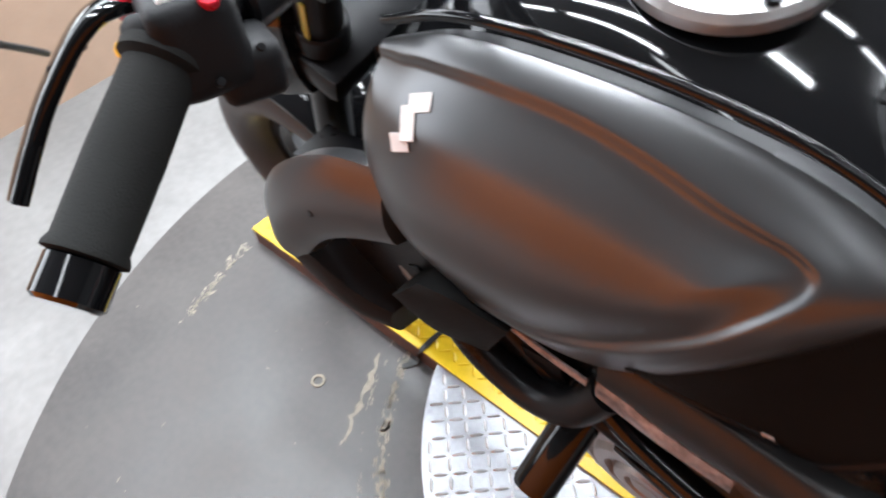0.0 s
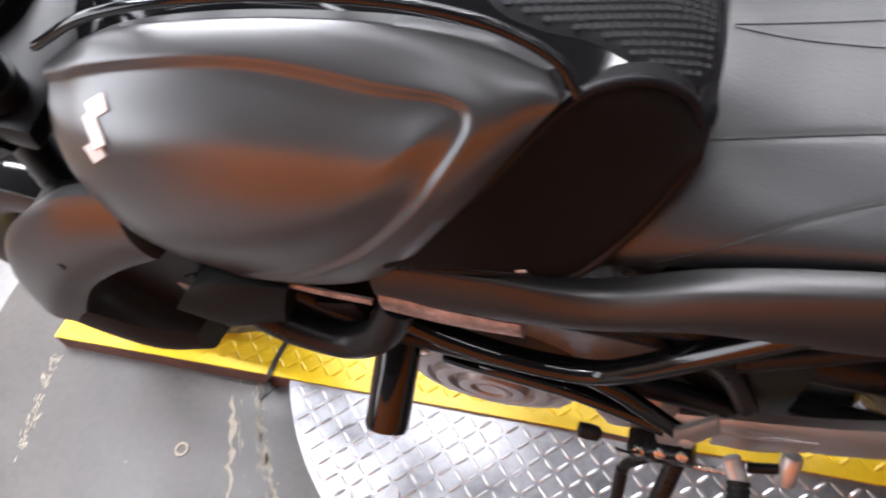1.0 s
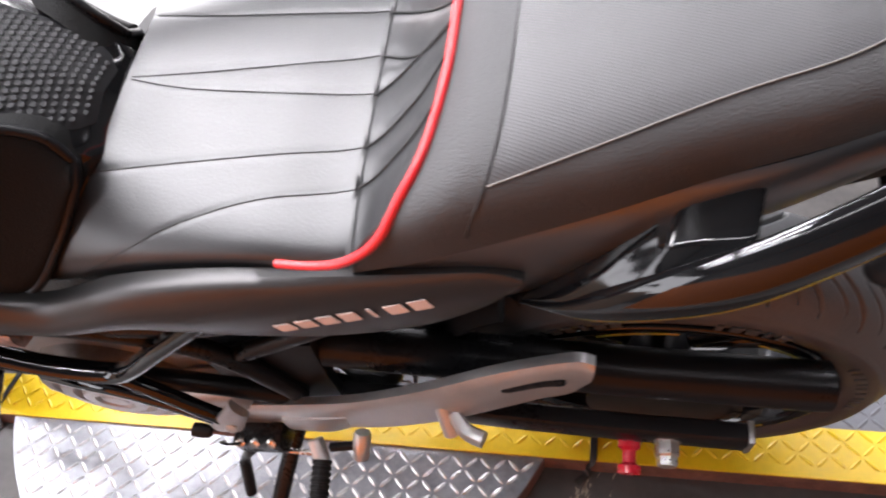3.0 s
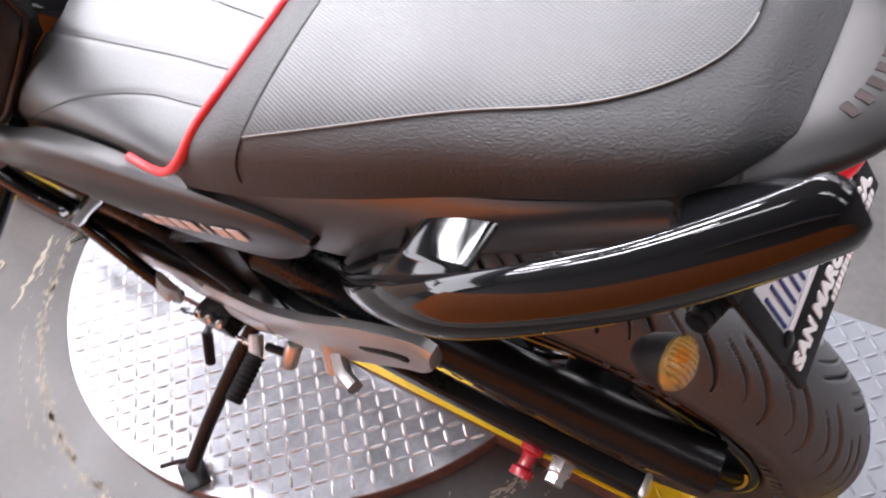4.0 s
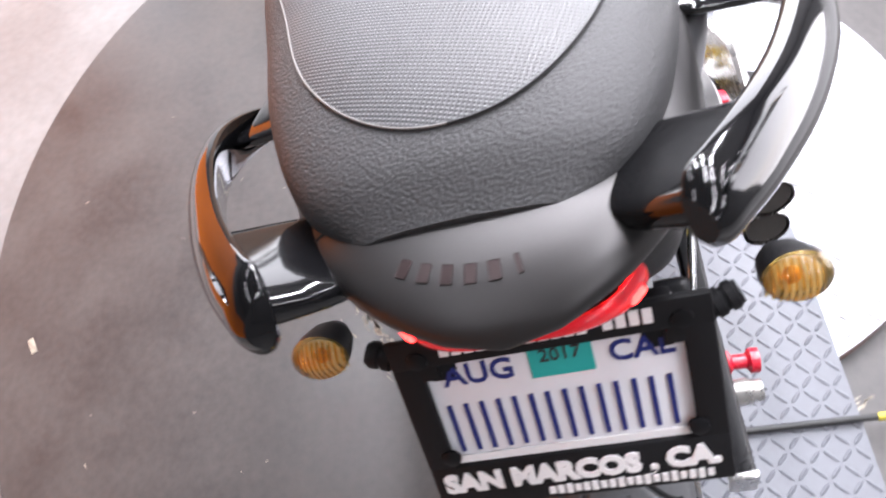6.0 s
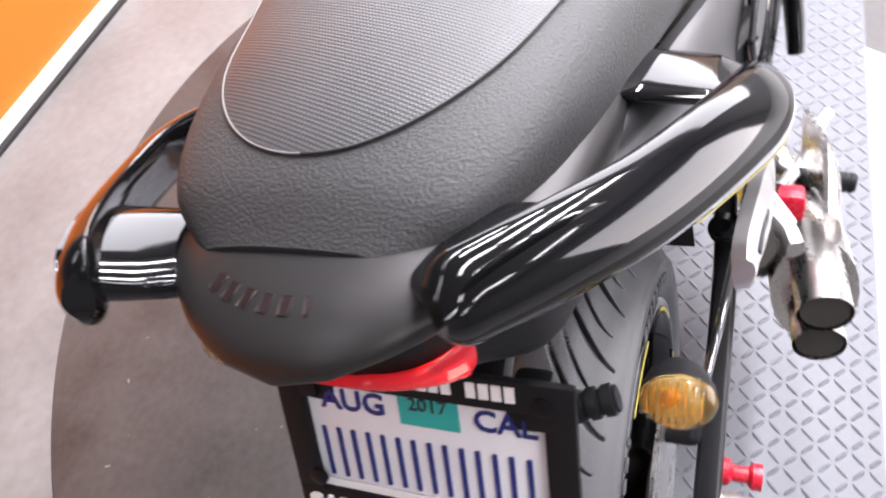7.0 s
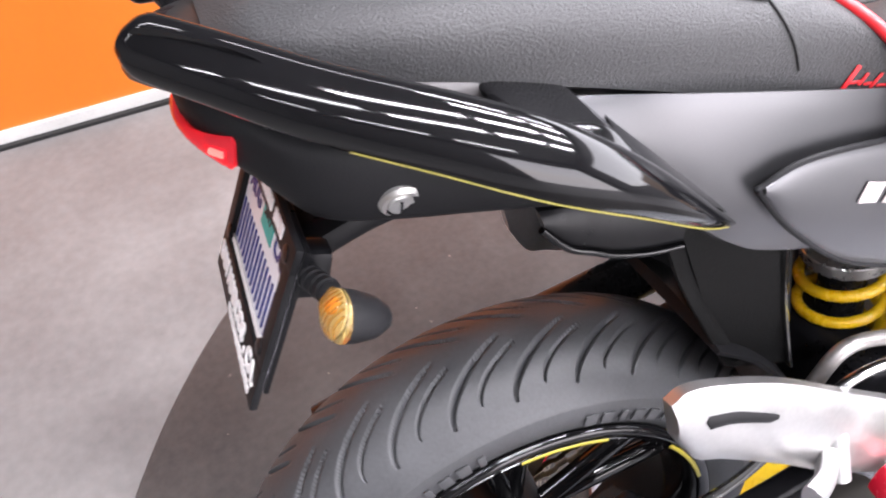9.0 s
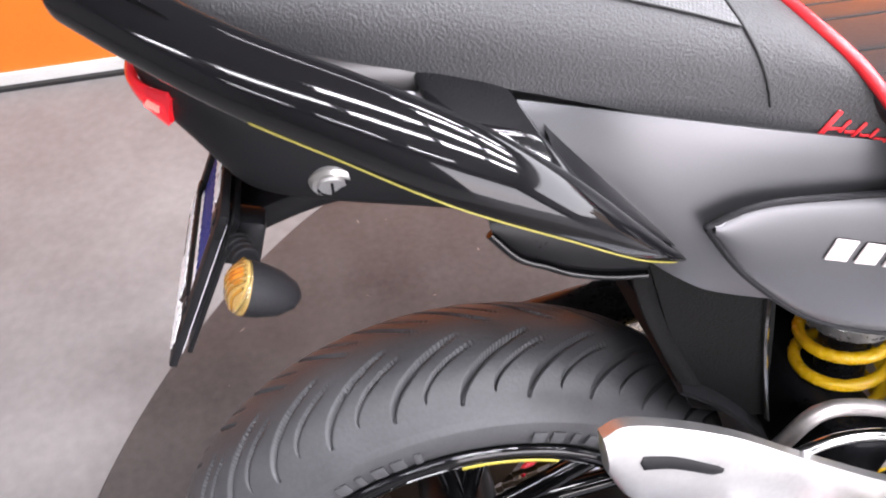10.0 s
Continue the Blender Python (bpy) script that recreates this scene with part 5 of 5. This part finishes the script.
# ---- swingarm, shock
for sgn in (1, -1):
    y = 0.132 * sgn
    arm_ob = part("swingarm", sweep([(0.47, y * 0.9, 0.43), (0.3, y, 0.40), (0.1, y, 0.365), (-0.085, y, 0.352)], (0.026, 0.014), seg=16, n=30, power=5), SATIN, bike, "satin black box swingarm")
    part("end_cap", box((-0.088, y, 0.352), (0.008, 0.03, 0.054), bevel=0.003), BOLT, arm_ob, "steel chain adjuster cap")
    part("axle_nut", turned((0.012, sgn * 0.143, 0.35), (0, sgn, 0), [(0, 0.02), (0.003, 0.02), (0.003, 0.0155), (0.02, 0.0155), (0.022, 0.013), (0.034, 0.0125), (0.035, 0)], 6 if sgn > 0 else 24), BOLT, arm_ob, "steel axle nut")
    part("stand_bobbin", turned((0.058, sgn * 0.143, 0.33), (0, sgn, -0.1), [(0, 0.015), (0.008, 0.015), (0.012, 0.009), (0.028, 0.009), (0.032, 0.015), (0.042, 0.015), (0.043, 0.007)], 24), RED_PLASTIC, arm_ob, "red stand bobbin")
part("swingarm_brace", sweep([(0.44, 0.105, 0.55), (0.3, 0.108, 0.54), (0.1, 0.108, 0.515), (-0.09, 0.105, 0.492), (-0.15, 0.103, 0.482)], 0.029, seg=20, n=40), SATIN, bike, "satin black upper swingarm tube")
part("bridge", box((0.39, 0, 0.47), (0.07, 0.24, 0.1), pose(0, 0, 0, 0, 10, 0), 0.02, seg=3), SATIN, bike, "black swingarm bridge")
hug = [(WX + 0.335 * math.cos(radians(a)), WZ + 0.335 * math.sin(radians(a))) for a in (4, 18, 32, 46, 56)]
part("hugger", ribbon([(x, 0.095, z) for x, z in hug], [(x, -0.09, z) for x, z in hug], 0.008, (0.7, 0, 0.6), 24, 14, 0.004), PLASTIC, bike, "black inner mudguard")
both("pivot_plate", ribbon([(0.57, 0.135, 0.60), (0.50, 0.138, 0.62), (0.42, 0.13, 0.60)], [(0.56, 0.14, 0.36), (0.49, 0.142, 0.35), (0.43, 0.138, 0.38)], 0.005, (0, 1, 0.1), 16, 10, 0.012), SATIN, "black swingarm pivot plate")
for y in (0.074, -0.074):
    part("subframe_plate", ribbon([(0.268, y, 0.78), (0.22, y, 0.79), (0.155, y, 0.79)], [(0.308, y, 0.53), (0.27, y, 0.545), (0.228, y, 0.565)], 0.002, (0, math.copysign(1, y), 0), 12, 8, 0.004), KNEE, bike, "black frame side plate")
part("plate_flange", sweep([(0.268, -0.078, 0.72), (0.275, -0.077, 0.68), (0.286, -0.077, 0.62), (0.308, -0.077, 0.53)], (0.0025, 0.005), seg=8, n=20), CHROME, bike, "bright folded edge of the side plate")
part("inner_fender", ribbon([(0.36, 0.06, 0.80), (0.28, 0.07, 0.80), (0.19, 0.07, 0.795)], [(0.36, -0.05, 0.80), (0.28, -0.05, 0.80), (0.19, -0.05, 0.795)], 0.004, (0, 0, 1), 10, 6, 0.01), SATIN, bike, "black plastic inner mudguard")
SA, SB = Vector((0.440, -0.028, 0.33)), Vector((0.398, -0.028, 0.67))
shock = part("shock_absorber", rod(SA, SB, 0.024), SATIN, bike, "black shock absorber body")
sd = (SB - SA).normalized()
s1, s2 = sd.orthogonal().normalized(), sd.cross(sd.orthogonal().normalized())
part("spring", sweep([SA + sd * (0.03 + 0.24 * i / 132) + (s1 * math.cos(2 * math.pi * i / 22) + s2 * math.sin(2 * math.pi * i / 22)) * 0.043 for i in range(133)], 0.0062, seg=10, n=0), YELLOW_SPRING, shock, "yellow coil spring")
part("collar", rod(SA + sd * 0.275, SA + sd * 0.29, 0.046), BOLT, shock)
hook = part("helmet_hook", ribbon([(0.046, -0.076, 0.822), (0.075, -0.076, 0.815), (0.115, -0.076, 0.80), (0.170, -0.076, 0.785)], [(0.049, -0.079, 0.806), (0.070, -0.080, 0.784), (0.103, -0.080, 0.764), (0.163, -0.080, 0.748)], 0.003, (0, -1, -0.1), 24, 10, 0.006), SATIN, bike, "satin black helmet hook plate under the tail")
part("hook_lip", sweep([(0.047, -0.079, 0.808), (0.066, -0.081, 0.785), (0.086, -0.082, 0.774), (0.105, -0.082, 0.763), (0.134, -0.082, 0.753), (0.163, -0.082, 0.748)], 0.0035, seg=10, n=30), GLOSS, hook, "rolled lower edge")

# ---- exhaust on the right
exh = part("exhaust", sweep([(0.62, -0.14, 0.25), (0.5, -0.2, 0.27), (0.4, -0.225, 0.30), (0.3, -0.235, 0.34)], (0.075, 0.05), seg=24, n=30), EXHAUST, bike, "brushed steel low exhaust can")
for z, x in ((0.395, 0.235), (0.325, 0.235)):
    tip = part("tailpipe", sweep([(0.36, -0.23, z - 0.02), (0.30, -0.235, z - 0.01), (x, -0.242, z)], 0.030, seg=28, n=16, cap=False), EXHAUST, exh, "round steel outlet")
    part("tailpipe_bore", sweep([(0.32, -0.235, z - 0.012), (0.27, -0.239, z - 0.006), (x + 0.003, -0.242, z)], 0.0262, seg=28, n=12), SOOT, tip)
heat = part("heat_shield", ribbon([(0.46, -0.215, 0.50), (0.40, -0.235, 0.50), (0.33, -0.24, 0.46)], [(0.47, -0.22, 0.40), (0.40, -0.245, 0.395), (0.33, -0.25, 0.39)], 0.012, (0, -1, 0.2), 20, 10, 0.006), EXHAUST, exh, "steel heat shield")

part("spring_guard", ribbon([(0.150, -0.078, 0.755), (0.172, -0.08, 0.69), (0.225, -0.082, 0.575)], [(0.170, -0.072, 0.75), (0.190, -0.074, 0.685), (0.245, -0.076, 0.57)], 0.002, (0.2, -1, 0.3), 14, 4, 0.003), KNEE, bike, "black bent bracket beside the tyre")
part("vent_hose", sweep([(0.285, -0.116, 0.52), (0.297, -0.12, 0.556), (0.318, -0.121, 0.586), (0.355, -0.121, 0.584), (0.43, -0.12, 0.55)], 0.0075, seg=14, n=40), ENGINE, bike, "grey rubber breather hose")
# added dark box: hides the bright floor behind a gap in the frame
part("gap_filler_box", box((0.46, 0.085, 0.57), (0.22, 0.03, 0.2), pose(0, 0, 0, 0, 10, 0), 0.01), SATIN, bike, "plain black filler box under the seat")
part("reservoir", box((0.335, -0.20, 0.47), (0.032, 0.03, 0.035), pose(0, 0, 0, 0, 20, 0), 0.008), RED_PLASTIC, bike, "red fluid reservoir")
cylinder = part("brake_cylinder", turned((0.289, -0.13, 0.482), (0.55, 0, -0.8), [(0, 0.008), (0.006, 0.015), (0.05, 0.015), (0.054, 0.02), (0.085, 0.02), (0.09, 0.012)], 24), SATIN, bike, "black rear brake cylinder")
part("union", turned((0.314, -0.145, 0.45), (0, -1, 0.3), [(0, 0.008), (0.012, 0.008), (0.014, 0.005)], 6), BOLT, cylinder)
part("exhaust_collector", sweep([(0.337, -0.16, 0.385), (0.373, -0.17, 0.321), (0.43, -0.16, 0.276)], (0.034, 0.03), seg=20, n=20), SOOT, exh, "dark heat-stained collector pipe")
part("brake_pedal", sweep([(0.42, -0.19, 0.40), (0.50, -0.22, 0.37), (0.58, -0.24, 0.36), (0.60, -0.25, 0.36)], (0.005, 0.009), n=20), ALU, bike, "aluminium brake pedal")
part("brake_hose", sweep([(0.44, -0.15, 0.52), (0.36, -0.165, 0.60), (0.28, -0.16, 0.60), (0.2, -0.14, 0.48), (0.1, -0.12, 0.42)], 0.005, seg=10, n=40), CHROME, bike, "braided steel brake hose")

# ---- rear wheel
R0 = TYRE_R


def tread_depth(s, arc):
    """Groove depth at s across (metres from the crown) and arc along the tread; slanted sickle cuts, mirrored."""
    q = abs(s)
    pitch = 0.066
    u = arc / pitch + (0.5 if s < 0 else 0.0)
    d = 0.0
    for off, q0, q1, bend, w in ((0.0, 0.005, 0.071, 1.25, 0.0021), (0.5, 0.016, 0.062, 0.95, 0.0010)):
        if q0 <= q <= q1:
            f = (q - q0) / (q1 - q0)
            c = bend * (1 - f) ** 1.7 + 0.12 * f
            k = (u - off + c + 0.5) % 1.0 - 0.5
            dist = abs(k) * pitch * 0.72
            wide = w * (0.55 + 0.6 * math.sin(math.pi * min(1, f + 0.12)))
            d = max(d, 0.0085 * max(0.0, min(1.0, (1.35 - dist / wide) * 2.5)) * min(1, f * 9, (1 - f) * 9 + 0.1))
    return d


def tyre_mesh():
    NT, NS = 3000, 120
    prof = []
    for j in range(NS + 1):
        t = -1 + 2 * j / NS
        if abs(t) <= 0.72:
            s = t / 0.72 * 0.088
            a = s / 0.076
            prof.append((s, 0.076 * math.sin(a) if abs(a) < 1.5 else math.copysign(0.079, s), R0 - 0.074 * (1 - math.cos(a)), True))
        else:
            f = (abs(t) - 0.72) / 0.28
            y = 0.0735 + 0.006 * math.sin(math.pi * f) - 0.014 * f
            prof.append((math.copysign(0.088, t), math.copysign(y, t), R0 - 0.0448 - 0.052 * f, False))
    V = np.empty(((NT) * (NS + 1), 3))
    n = 0
    for i in range(NT):
        th = 2 * math.pi * i / NT
        c, sn = math.cos(th), math.sin(th)
        for s, y, r, on in prof:
            d = tread_depth(s, th * R0) if on else 0.0
            V[n] = ((r - d) * c, y, (r - d) * sn)
            n += 1
    i = np.arange(NT)[:, None]
    j = np.arange(NS)[None, :]
    a = i * (NS + 1) + j
    b = ((i + 1) % NT) * (NS + 1) + j
    F = np.stack([a, a + 1, b + 1, b], -1).reshape(-1, 4)
    me = bpy.data.meshes.new("tyre")
    me.from_pydata(V.tolist(), [], F.tolist())
    me.polygons.foreach_set("use_smooth", [True] * len(F))
    me.materials.append(RUBBER)
    return me


tyre = new("rear_tyre", tyre_mesh())
tyre.parent = bike
tyre.location = (WX, 0, WZ)
tyre["label"] = "black rear tyre with slanted sickle grooves"


# raised blocks on the sidewalls where the maker's writing stands
for side in (-1, 1):
    bm = bmesh.new()
    for a0, n in ((0.7, 9), (1.75, 5), (2.6, 9), (4.2, 9), (5.3, 6)):
        for k in range(n):
            a = a0 + 0.075 * k
            box((0.243 * math.cos(a), side * 0.0752, 0.243 * math.sin(a)), (0.0125 if k % 3 else 0.007, 0.0022, 0.013), pose(0, 0, 0, 0, 90 - math.degrees(a), 0), 0.0006, bm=bm)
    bl = part("sidewall_print", bm, RUBBER, tyre)
    bl["kind"] = "stuff"


def around(y, r, size, mat, name, parent, label="", seg=12):
    pts = [(WX + r * math.cos(k * math.pi / 16), y, WZ + r * math.sin(k * math.pi / 16)) for k in range(32)]
    return part(name, sweep(pts, size, seg=seg, n=128, closed=True, up=(0, 1, 0)), mat, parent, label)


rim = around(0.0, 0.203, (0.068, 0.010), GLOSS, "rear_rim", bike, "gloss black wheel rim", 16)
for y in (-0.067, 0.067):
    around(y, 0.214, (0.005, 0.007), GLOSS, "rim_lip", rim)
    for k in range(7):
        a0 = 2 * math.pi * k / 7 + 0.25
        pts = [(WX + 0.2065 * math.cos(a0 + w), y * 1.075, WZ + 0.2065 * math.sin(a0 + w)) for w in [j * 0.045 for j in range(11)]]
        part("rim_tape", sweep(pts, (0.0008, 0.0022), seg=6, n=20, up=(0, 1, 0)), RIM_STRIPE, rim, "worn yellow rim tape")
hub = part("hub", rod((WX, -0.07, WZ), (WX, 0.07, WZ), 0.045, seg=32), SATIN, bike, "satin black wheel hub")
for k in range(5):
    for d in (-0.16, 0.16):
        a = 2 * math.pi * k / 5 + 0.3
        p = (WX + 0.04 * math.cos(a), 0, WZ + 0.04 * math.sin(a))
        q = (WX + 0.2 * math.cos(a + d), 0, WZ + 0.2 * math.sin(a + d))
        part("spoke", sweep([p, tuple((u + v) / 2 for u, v in zip(p, q)), q], (0.012, 0.014), seg=10, n=8, up=(0, 1, 0)), GLOSS, hub)
part("brake_disc", turned((WX, -0.082, WZ), (0, -1, 0), [(0, 0.06), (0, 0.12), (0.004, 0.12), (0.004, 0.06)], 64), EXHAUST, bike, "steel rear brake disc")
part("brake_caliper", box((0.10, -0.10, 0.40), (0.085, 0.045, 0.05), pose(0, 0, 0, 0, -30, 0), 0.012, seg=3), SATIN, bike, "black rear brake caliper")
sprocket = part("sprocket", turned((WX, 0.086, WZ), (0, 1, 0), [(0, 0.05), (0, 0.096), (0.006, 0.096), (0.006, 0.05)], 44), CHAIN, bike, "dark steel rear sprocket")


def chain_links():
    bm = bmesh.new()
    path = [Vector((WX + 0.1 * math.cos(a), 0.089, WZ + 0.1 * math.sin(a))) for a in [math.pi / 2 + j * math.pi / 14 for j in range(15)]]
    top = [Vector((0.58 + (WX - 0.58) * j / 34, 0.089, 0.465 + (WZ + 0.1 - 0.465) * j / 34)) for j in range(34)]
    low = [Vector((WX + (0.58 - WX) * j / 34, 0.089, WZ - 0.1 + (0.395 - WZ + 0.1) * j / 34)) for j in range(1, 35)]
    P = top + path + low
    for i, (p, q) in enumerate(zip(P, P[1:])):
        for y in ((-0.007, 0.007) if i % 2 else (-0.0045, 0.0045)):
            sweep([p + Vector((0, y, 0)), q + Vector((0, y, 0))], (0.0065, 0.001), seg=8, n=0, bm=bm, up=(0, 0, 1))
    return bm


part("drive_chain", chain_links(), CHAIN, bike, "oily brown drive chain")

# ---- number plate, its frame and the turn signals
PT, PB = Vector((-0.1126, -0.001, 0.863)), Vector((-0.1765, -0.001, 0.749))
pu = (PT - PB).normalized()
PH = (PT - PB).length
pn = Vector((-pu.z, 0, pu.x))
pc = (PT + PB) / 2
PM = Matrix(((0, pu.x, pn.x, pc.x), (-1, pu.y, pn.y, pc.y), (0, pu.z, pn.z, pc.z), (0, 0, 0, 1)))
# local: x to the bike's right as read from behind, y up the plate, z outward
W2 = 0.0895


def placed(bm):
    bmesh.ops.transform(bm, matrix=PM, verts=bm.verts)
    return bm


backing = part("plate_bracket", placed(box((0, 0.0, -0.006), (0.16, PH * 0.9, 0.004), bevel=0.0015)), SATIN, bike, "black steel number plate bracket")
plate = part("number_plate", placed(box((0, 0.002, 0.0), (W2 * 2 - 0.006, PH - 0.02, 0.0014), bevel=0.0005)), PLATE, bike, "white number plate with blue marks, tilted backwards")
bm = bmesh.new()
box((0, PH / 2 - 0.0095, 0.003), (W2 * 2, 0.019, 0.006), bm=bm, bevel=0.002)
box((0, -PH / 2 + 0.0175, 0.003), (W2 * 2, 0.035, 0.006), bm=bm, bevel=0.002)
for sgn in (-1, 1):
    box((sgn * (W2 - 0.0085), 0.008, 0.003), (0.017, PH - 0.052, 0.0056), bm=bm, bevel=0.0015)
    box((sgn * (W2 - 0.02), PH / 2 - 0.022, 0.003), (0.014, 0.014, 0.0054), bm=bm, bevel=0.002)
frame_ob = part("plate_frame", placed(bm), PLASTIC, bike, "black plastic number plate frame with white lettering")
for sx, sy in ((-0.073, PH / 2 - 0.013), (0.073, PH / 2 - 0.013), (-0.073, -PH / 2 + 0.043), (0.073, -PH / 2 + 0.043)):
    part("plate_screw", placed(turned((sx, sy, 0.005), (0, 0, 1), [(0, 0.0062), (0.002, 0.006), (0.0028, 0.003), (0.0028, 0)], 14)), SATIN, frame_ob, "black screw head")
t = flat_letters("SAN MARCOS , CA.", 0.0192, bold=0.0011)
bmesh.ops.translate(t, vec=(0.0, -PH / 2 + 0.0215, 0.0066), verts=t.verts)
part("frame_lettering", placed(t), WHITE_BAR, frame_ob, "white block lettering", smooth=False)
bm = bmesh.new()
for i in range(19):
    box((-0.018 + 0.0052 * i, -PH / 2 + 0.0075, 0.0064), (0.0038, 0.0052 + 0.001 * (i % 3), 0.001), bm=bm)
part("frame_small_print", placed(bm), WHITE_BAR, frame_ob, "row of small white print", smooth=False)
bm = bmesh.new()
for i in range(17):
    if i not in (5, 12):
        box((-0.056 + 0.007 * i, PH / 2 - 0.0075, 0.0066), (0.0052, 0.009, 0.001), bm=bm)
part("frame_top_print", placed(bm), WHITE_BAR, frame_ob, "row of white print", smooth=False)
for txt, x, y, size in (("AUG", -0.042, PH / 2 - 0.031, 0.02), ("CAL", 0.05, PH / 2 - 0.031, 0.019)):
    t = flat_letters(txt, size, bold=0.0003)
    bmesh.ops.translate(t, vec=(x, y, 0.0012), verts=t.verts)
    part("plate_lettering", placed(t), BLUE_PRINT, plate, "blue lettering", smooth=False)
st = part("plate_sticker", placed(box((0.006, PH / 2 - 0.030, 0.0012), (0.036, 0.021, 0.0006))), TEAL, plate, "teal year sticker", smooth=False)
t = flat_letters("2017", 0.012)
bmesh.ops.translate(t, vec=(0.006, PH / 2 - 0.026, 0.0018), verts=t.verts)
part("sticker_lettering", placed(t), DARK_PRINT, st, smooth=False)
for i in range(7):
    x, y = -0.06 + 0.0195 * i, -0.004
    bm = bmesh.new()
    box((x - 0.005, y, 0.0014), (0.003, 0.036, 0.0012), bm=bm, bevel=0.0004)
    box((x + 0.005, y, 0.0014), (0.003, 0.036, 0.0012), bm=bm, bevel=0.0004)
    part("plate_mark", placed(bm), BLUE_PRINT, plate, "tall blue bar", smooth=False)
part("plate_film", placed(box((0, -PH / 2 + 0.0375, 0.002), (0.148, 0.006, 0.001))), WHITE_BAR, frame_ob, "pale bevel under the number", smooth=False)
part("plate_arm", sweep([(-0.03, 0.0, 0.84), (-0.07, 0.0, 0.835), (-0.115, 0.0, 0.82), (-0.125, 0, 0.80)], (0.012, 0.045), seg=14, n=20, power=4), SATIN, backing, "black plate bracket arm")
for sgn in (1, -1):
    root, tipp = Vector((-0.118, sgn * 0.07, 0.834)), Vector((-0.103, sgn * 0.121, 0.844))
    sig = part("turn_signal", turned(tipp + Vector((0.024, 0, -0.014)), (-0.85, sgn * 0.08, 0.5), [(0, 0.003), (0.003, 0.007), (0.012, 0.0118), (0.024, 0.0142), (0.032, 0.0147)], 28), PLASTIC, bike, "black bullet turn signal housing")
    for v in sig.data.vertices:
        v.co.y = (tipp.y + sgn * 0.012) + (v.co.y - tipp.y) * 1.25
    bm = turned(tipp + Vector((-0.0035, sgn * 0.0026, 0.0022)), (-0.85, sgn * 0.08, 0.5), [(0, 0.0147), (0.003, 0.0142), (0.007, 0.0118), (0.010, 0.007), (0.011, 0)], 28)
    for v in bm.verts:
        v.co.y = (tipp.y + sgn * 0.012) + (v.co.y - tipp.y) * 1.25
    part("lens", bm, AMBER_LENS, sig, "clear amber ribbed lens")
    bm = bmesh.new()
    ax = Vector((-0.86, 0, 0.51))
    upv = Vector((0.51, 0, 0.86))
    c0 = tipp + Vector((-0.0035, sgn * 0.012, 0.0022))
    for k in range(-4, 5):
        h = math.sqrt(max(0, 1 - (k / 5) ** 2)) * 0.0125
        c = c0 + Vector((0, k * 0.0034, 0))
        sweep([c + ax * 0.003 - upv * h, c + ax * (0.0112 - 0.00035 * k * k), c + ax * 0.003 + upv * h], 0.0009, seg=6, n=8, bm=bm)
    part("lens_ribs", bm, AMBER_LENS, sig)
    part("reflector", turned(tipp + Vector((-0.0042, sgn * 0.012, 0.0026)), (-0.85, sgn * 0.08, 0.5), [(0, 0.0125), (0.0015, 0.0135), (0.002, 0.012), (0.001, 0.004)], 24), WHITE_BAR, sig, "bright bowl behind the lens")
    part("bulb", turned((tipp.x + 0.006, tipp.y + sgn * 0.012, tipp.z), (-0.85, 0, 0.5), [(0, 0.004), (0.012, 0.0045), (0.015, 0.003), (0.016, 0)], 14), ORANGE, sig, "amber bulb")
    stalk = part("stalk", turned(root, tipp - root, [v for i in range(5) for v in ((0.008 * i, 0.0085), (0.008 * i + 0.005, 0.0085), (0.008 * i + 0.0055, 0.007), (0.008 * i + 0.0075, 0.007))], 16), PLASTIC, sig, "ribbed rubber stalk")
    part("signal_bracket", box((-0.115, sgn * 0.062, 0.83), (0.03, 0.022, 0.036), pose(0, 0, 0, 0, 20, 0), 0.005), SATIN, backing, "black signal bracket")

# stitched maker's mark at the right of the seat, plain red bars
for i in range(6):
    bm = bmesh.new()
    h = 0.017 if i == 0 else (0.007, 0.009, 0.011)[i % 3]
    stuck(bm, pillion, (0.232 + 0.0082 * i, -0.13, 0.891 - 0.003 * i), (0, -1, 0.25), (1, 0, -0.15), 0.0022 if i else 0.0035, h, -18, thick=0.001)
    stuck(bm, pillion, (0.2355 + 0.0082 * i, -0.13, 0.887 - 0.003 * i), (0, -1, 0.25), (1, 0, -0.15), 0.0055 if i else 0.008, 0.0018, 8, thick=0.001)
    part("stitched_mark", bm, RED, pillion, "red stitched maker's mark")
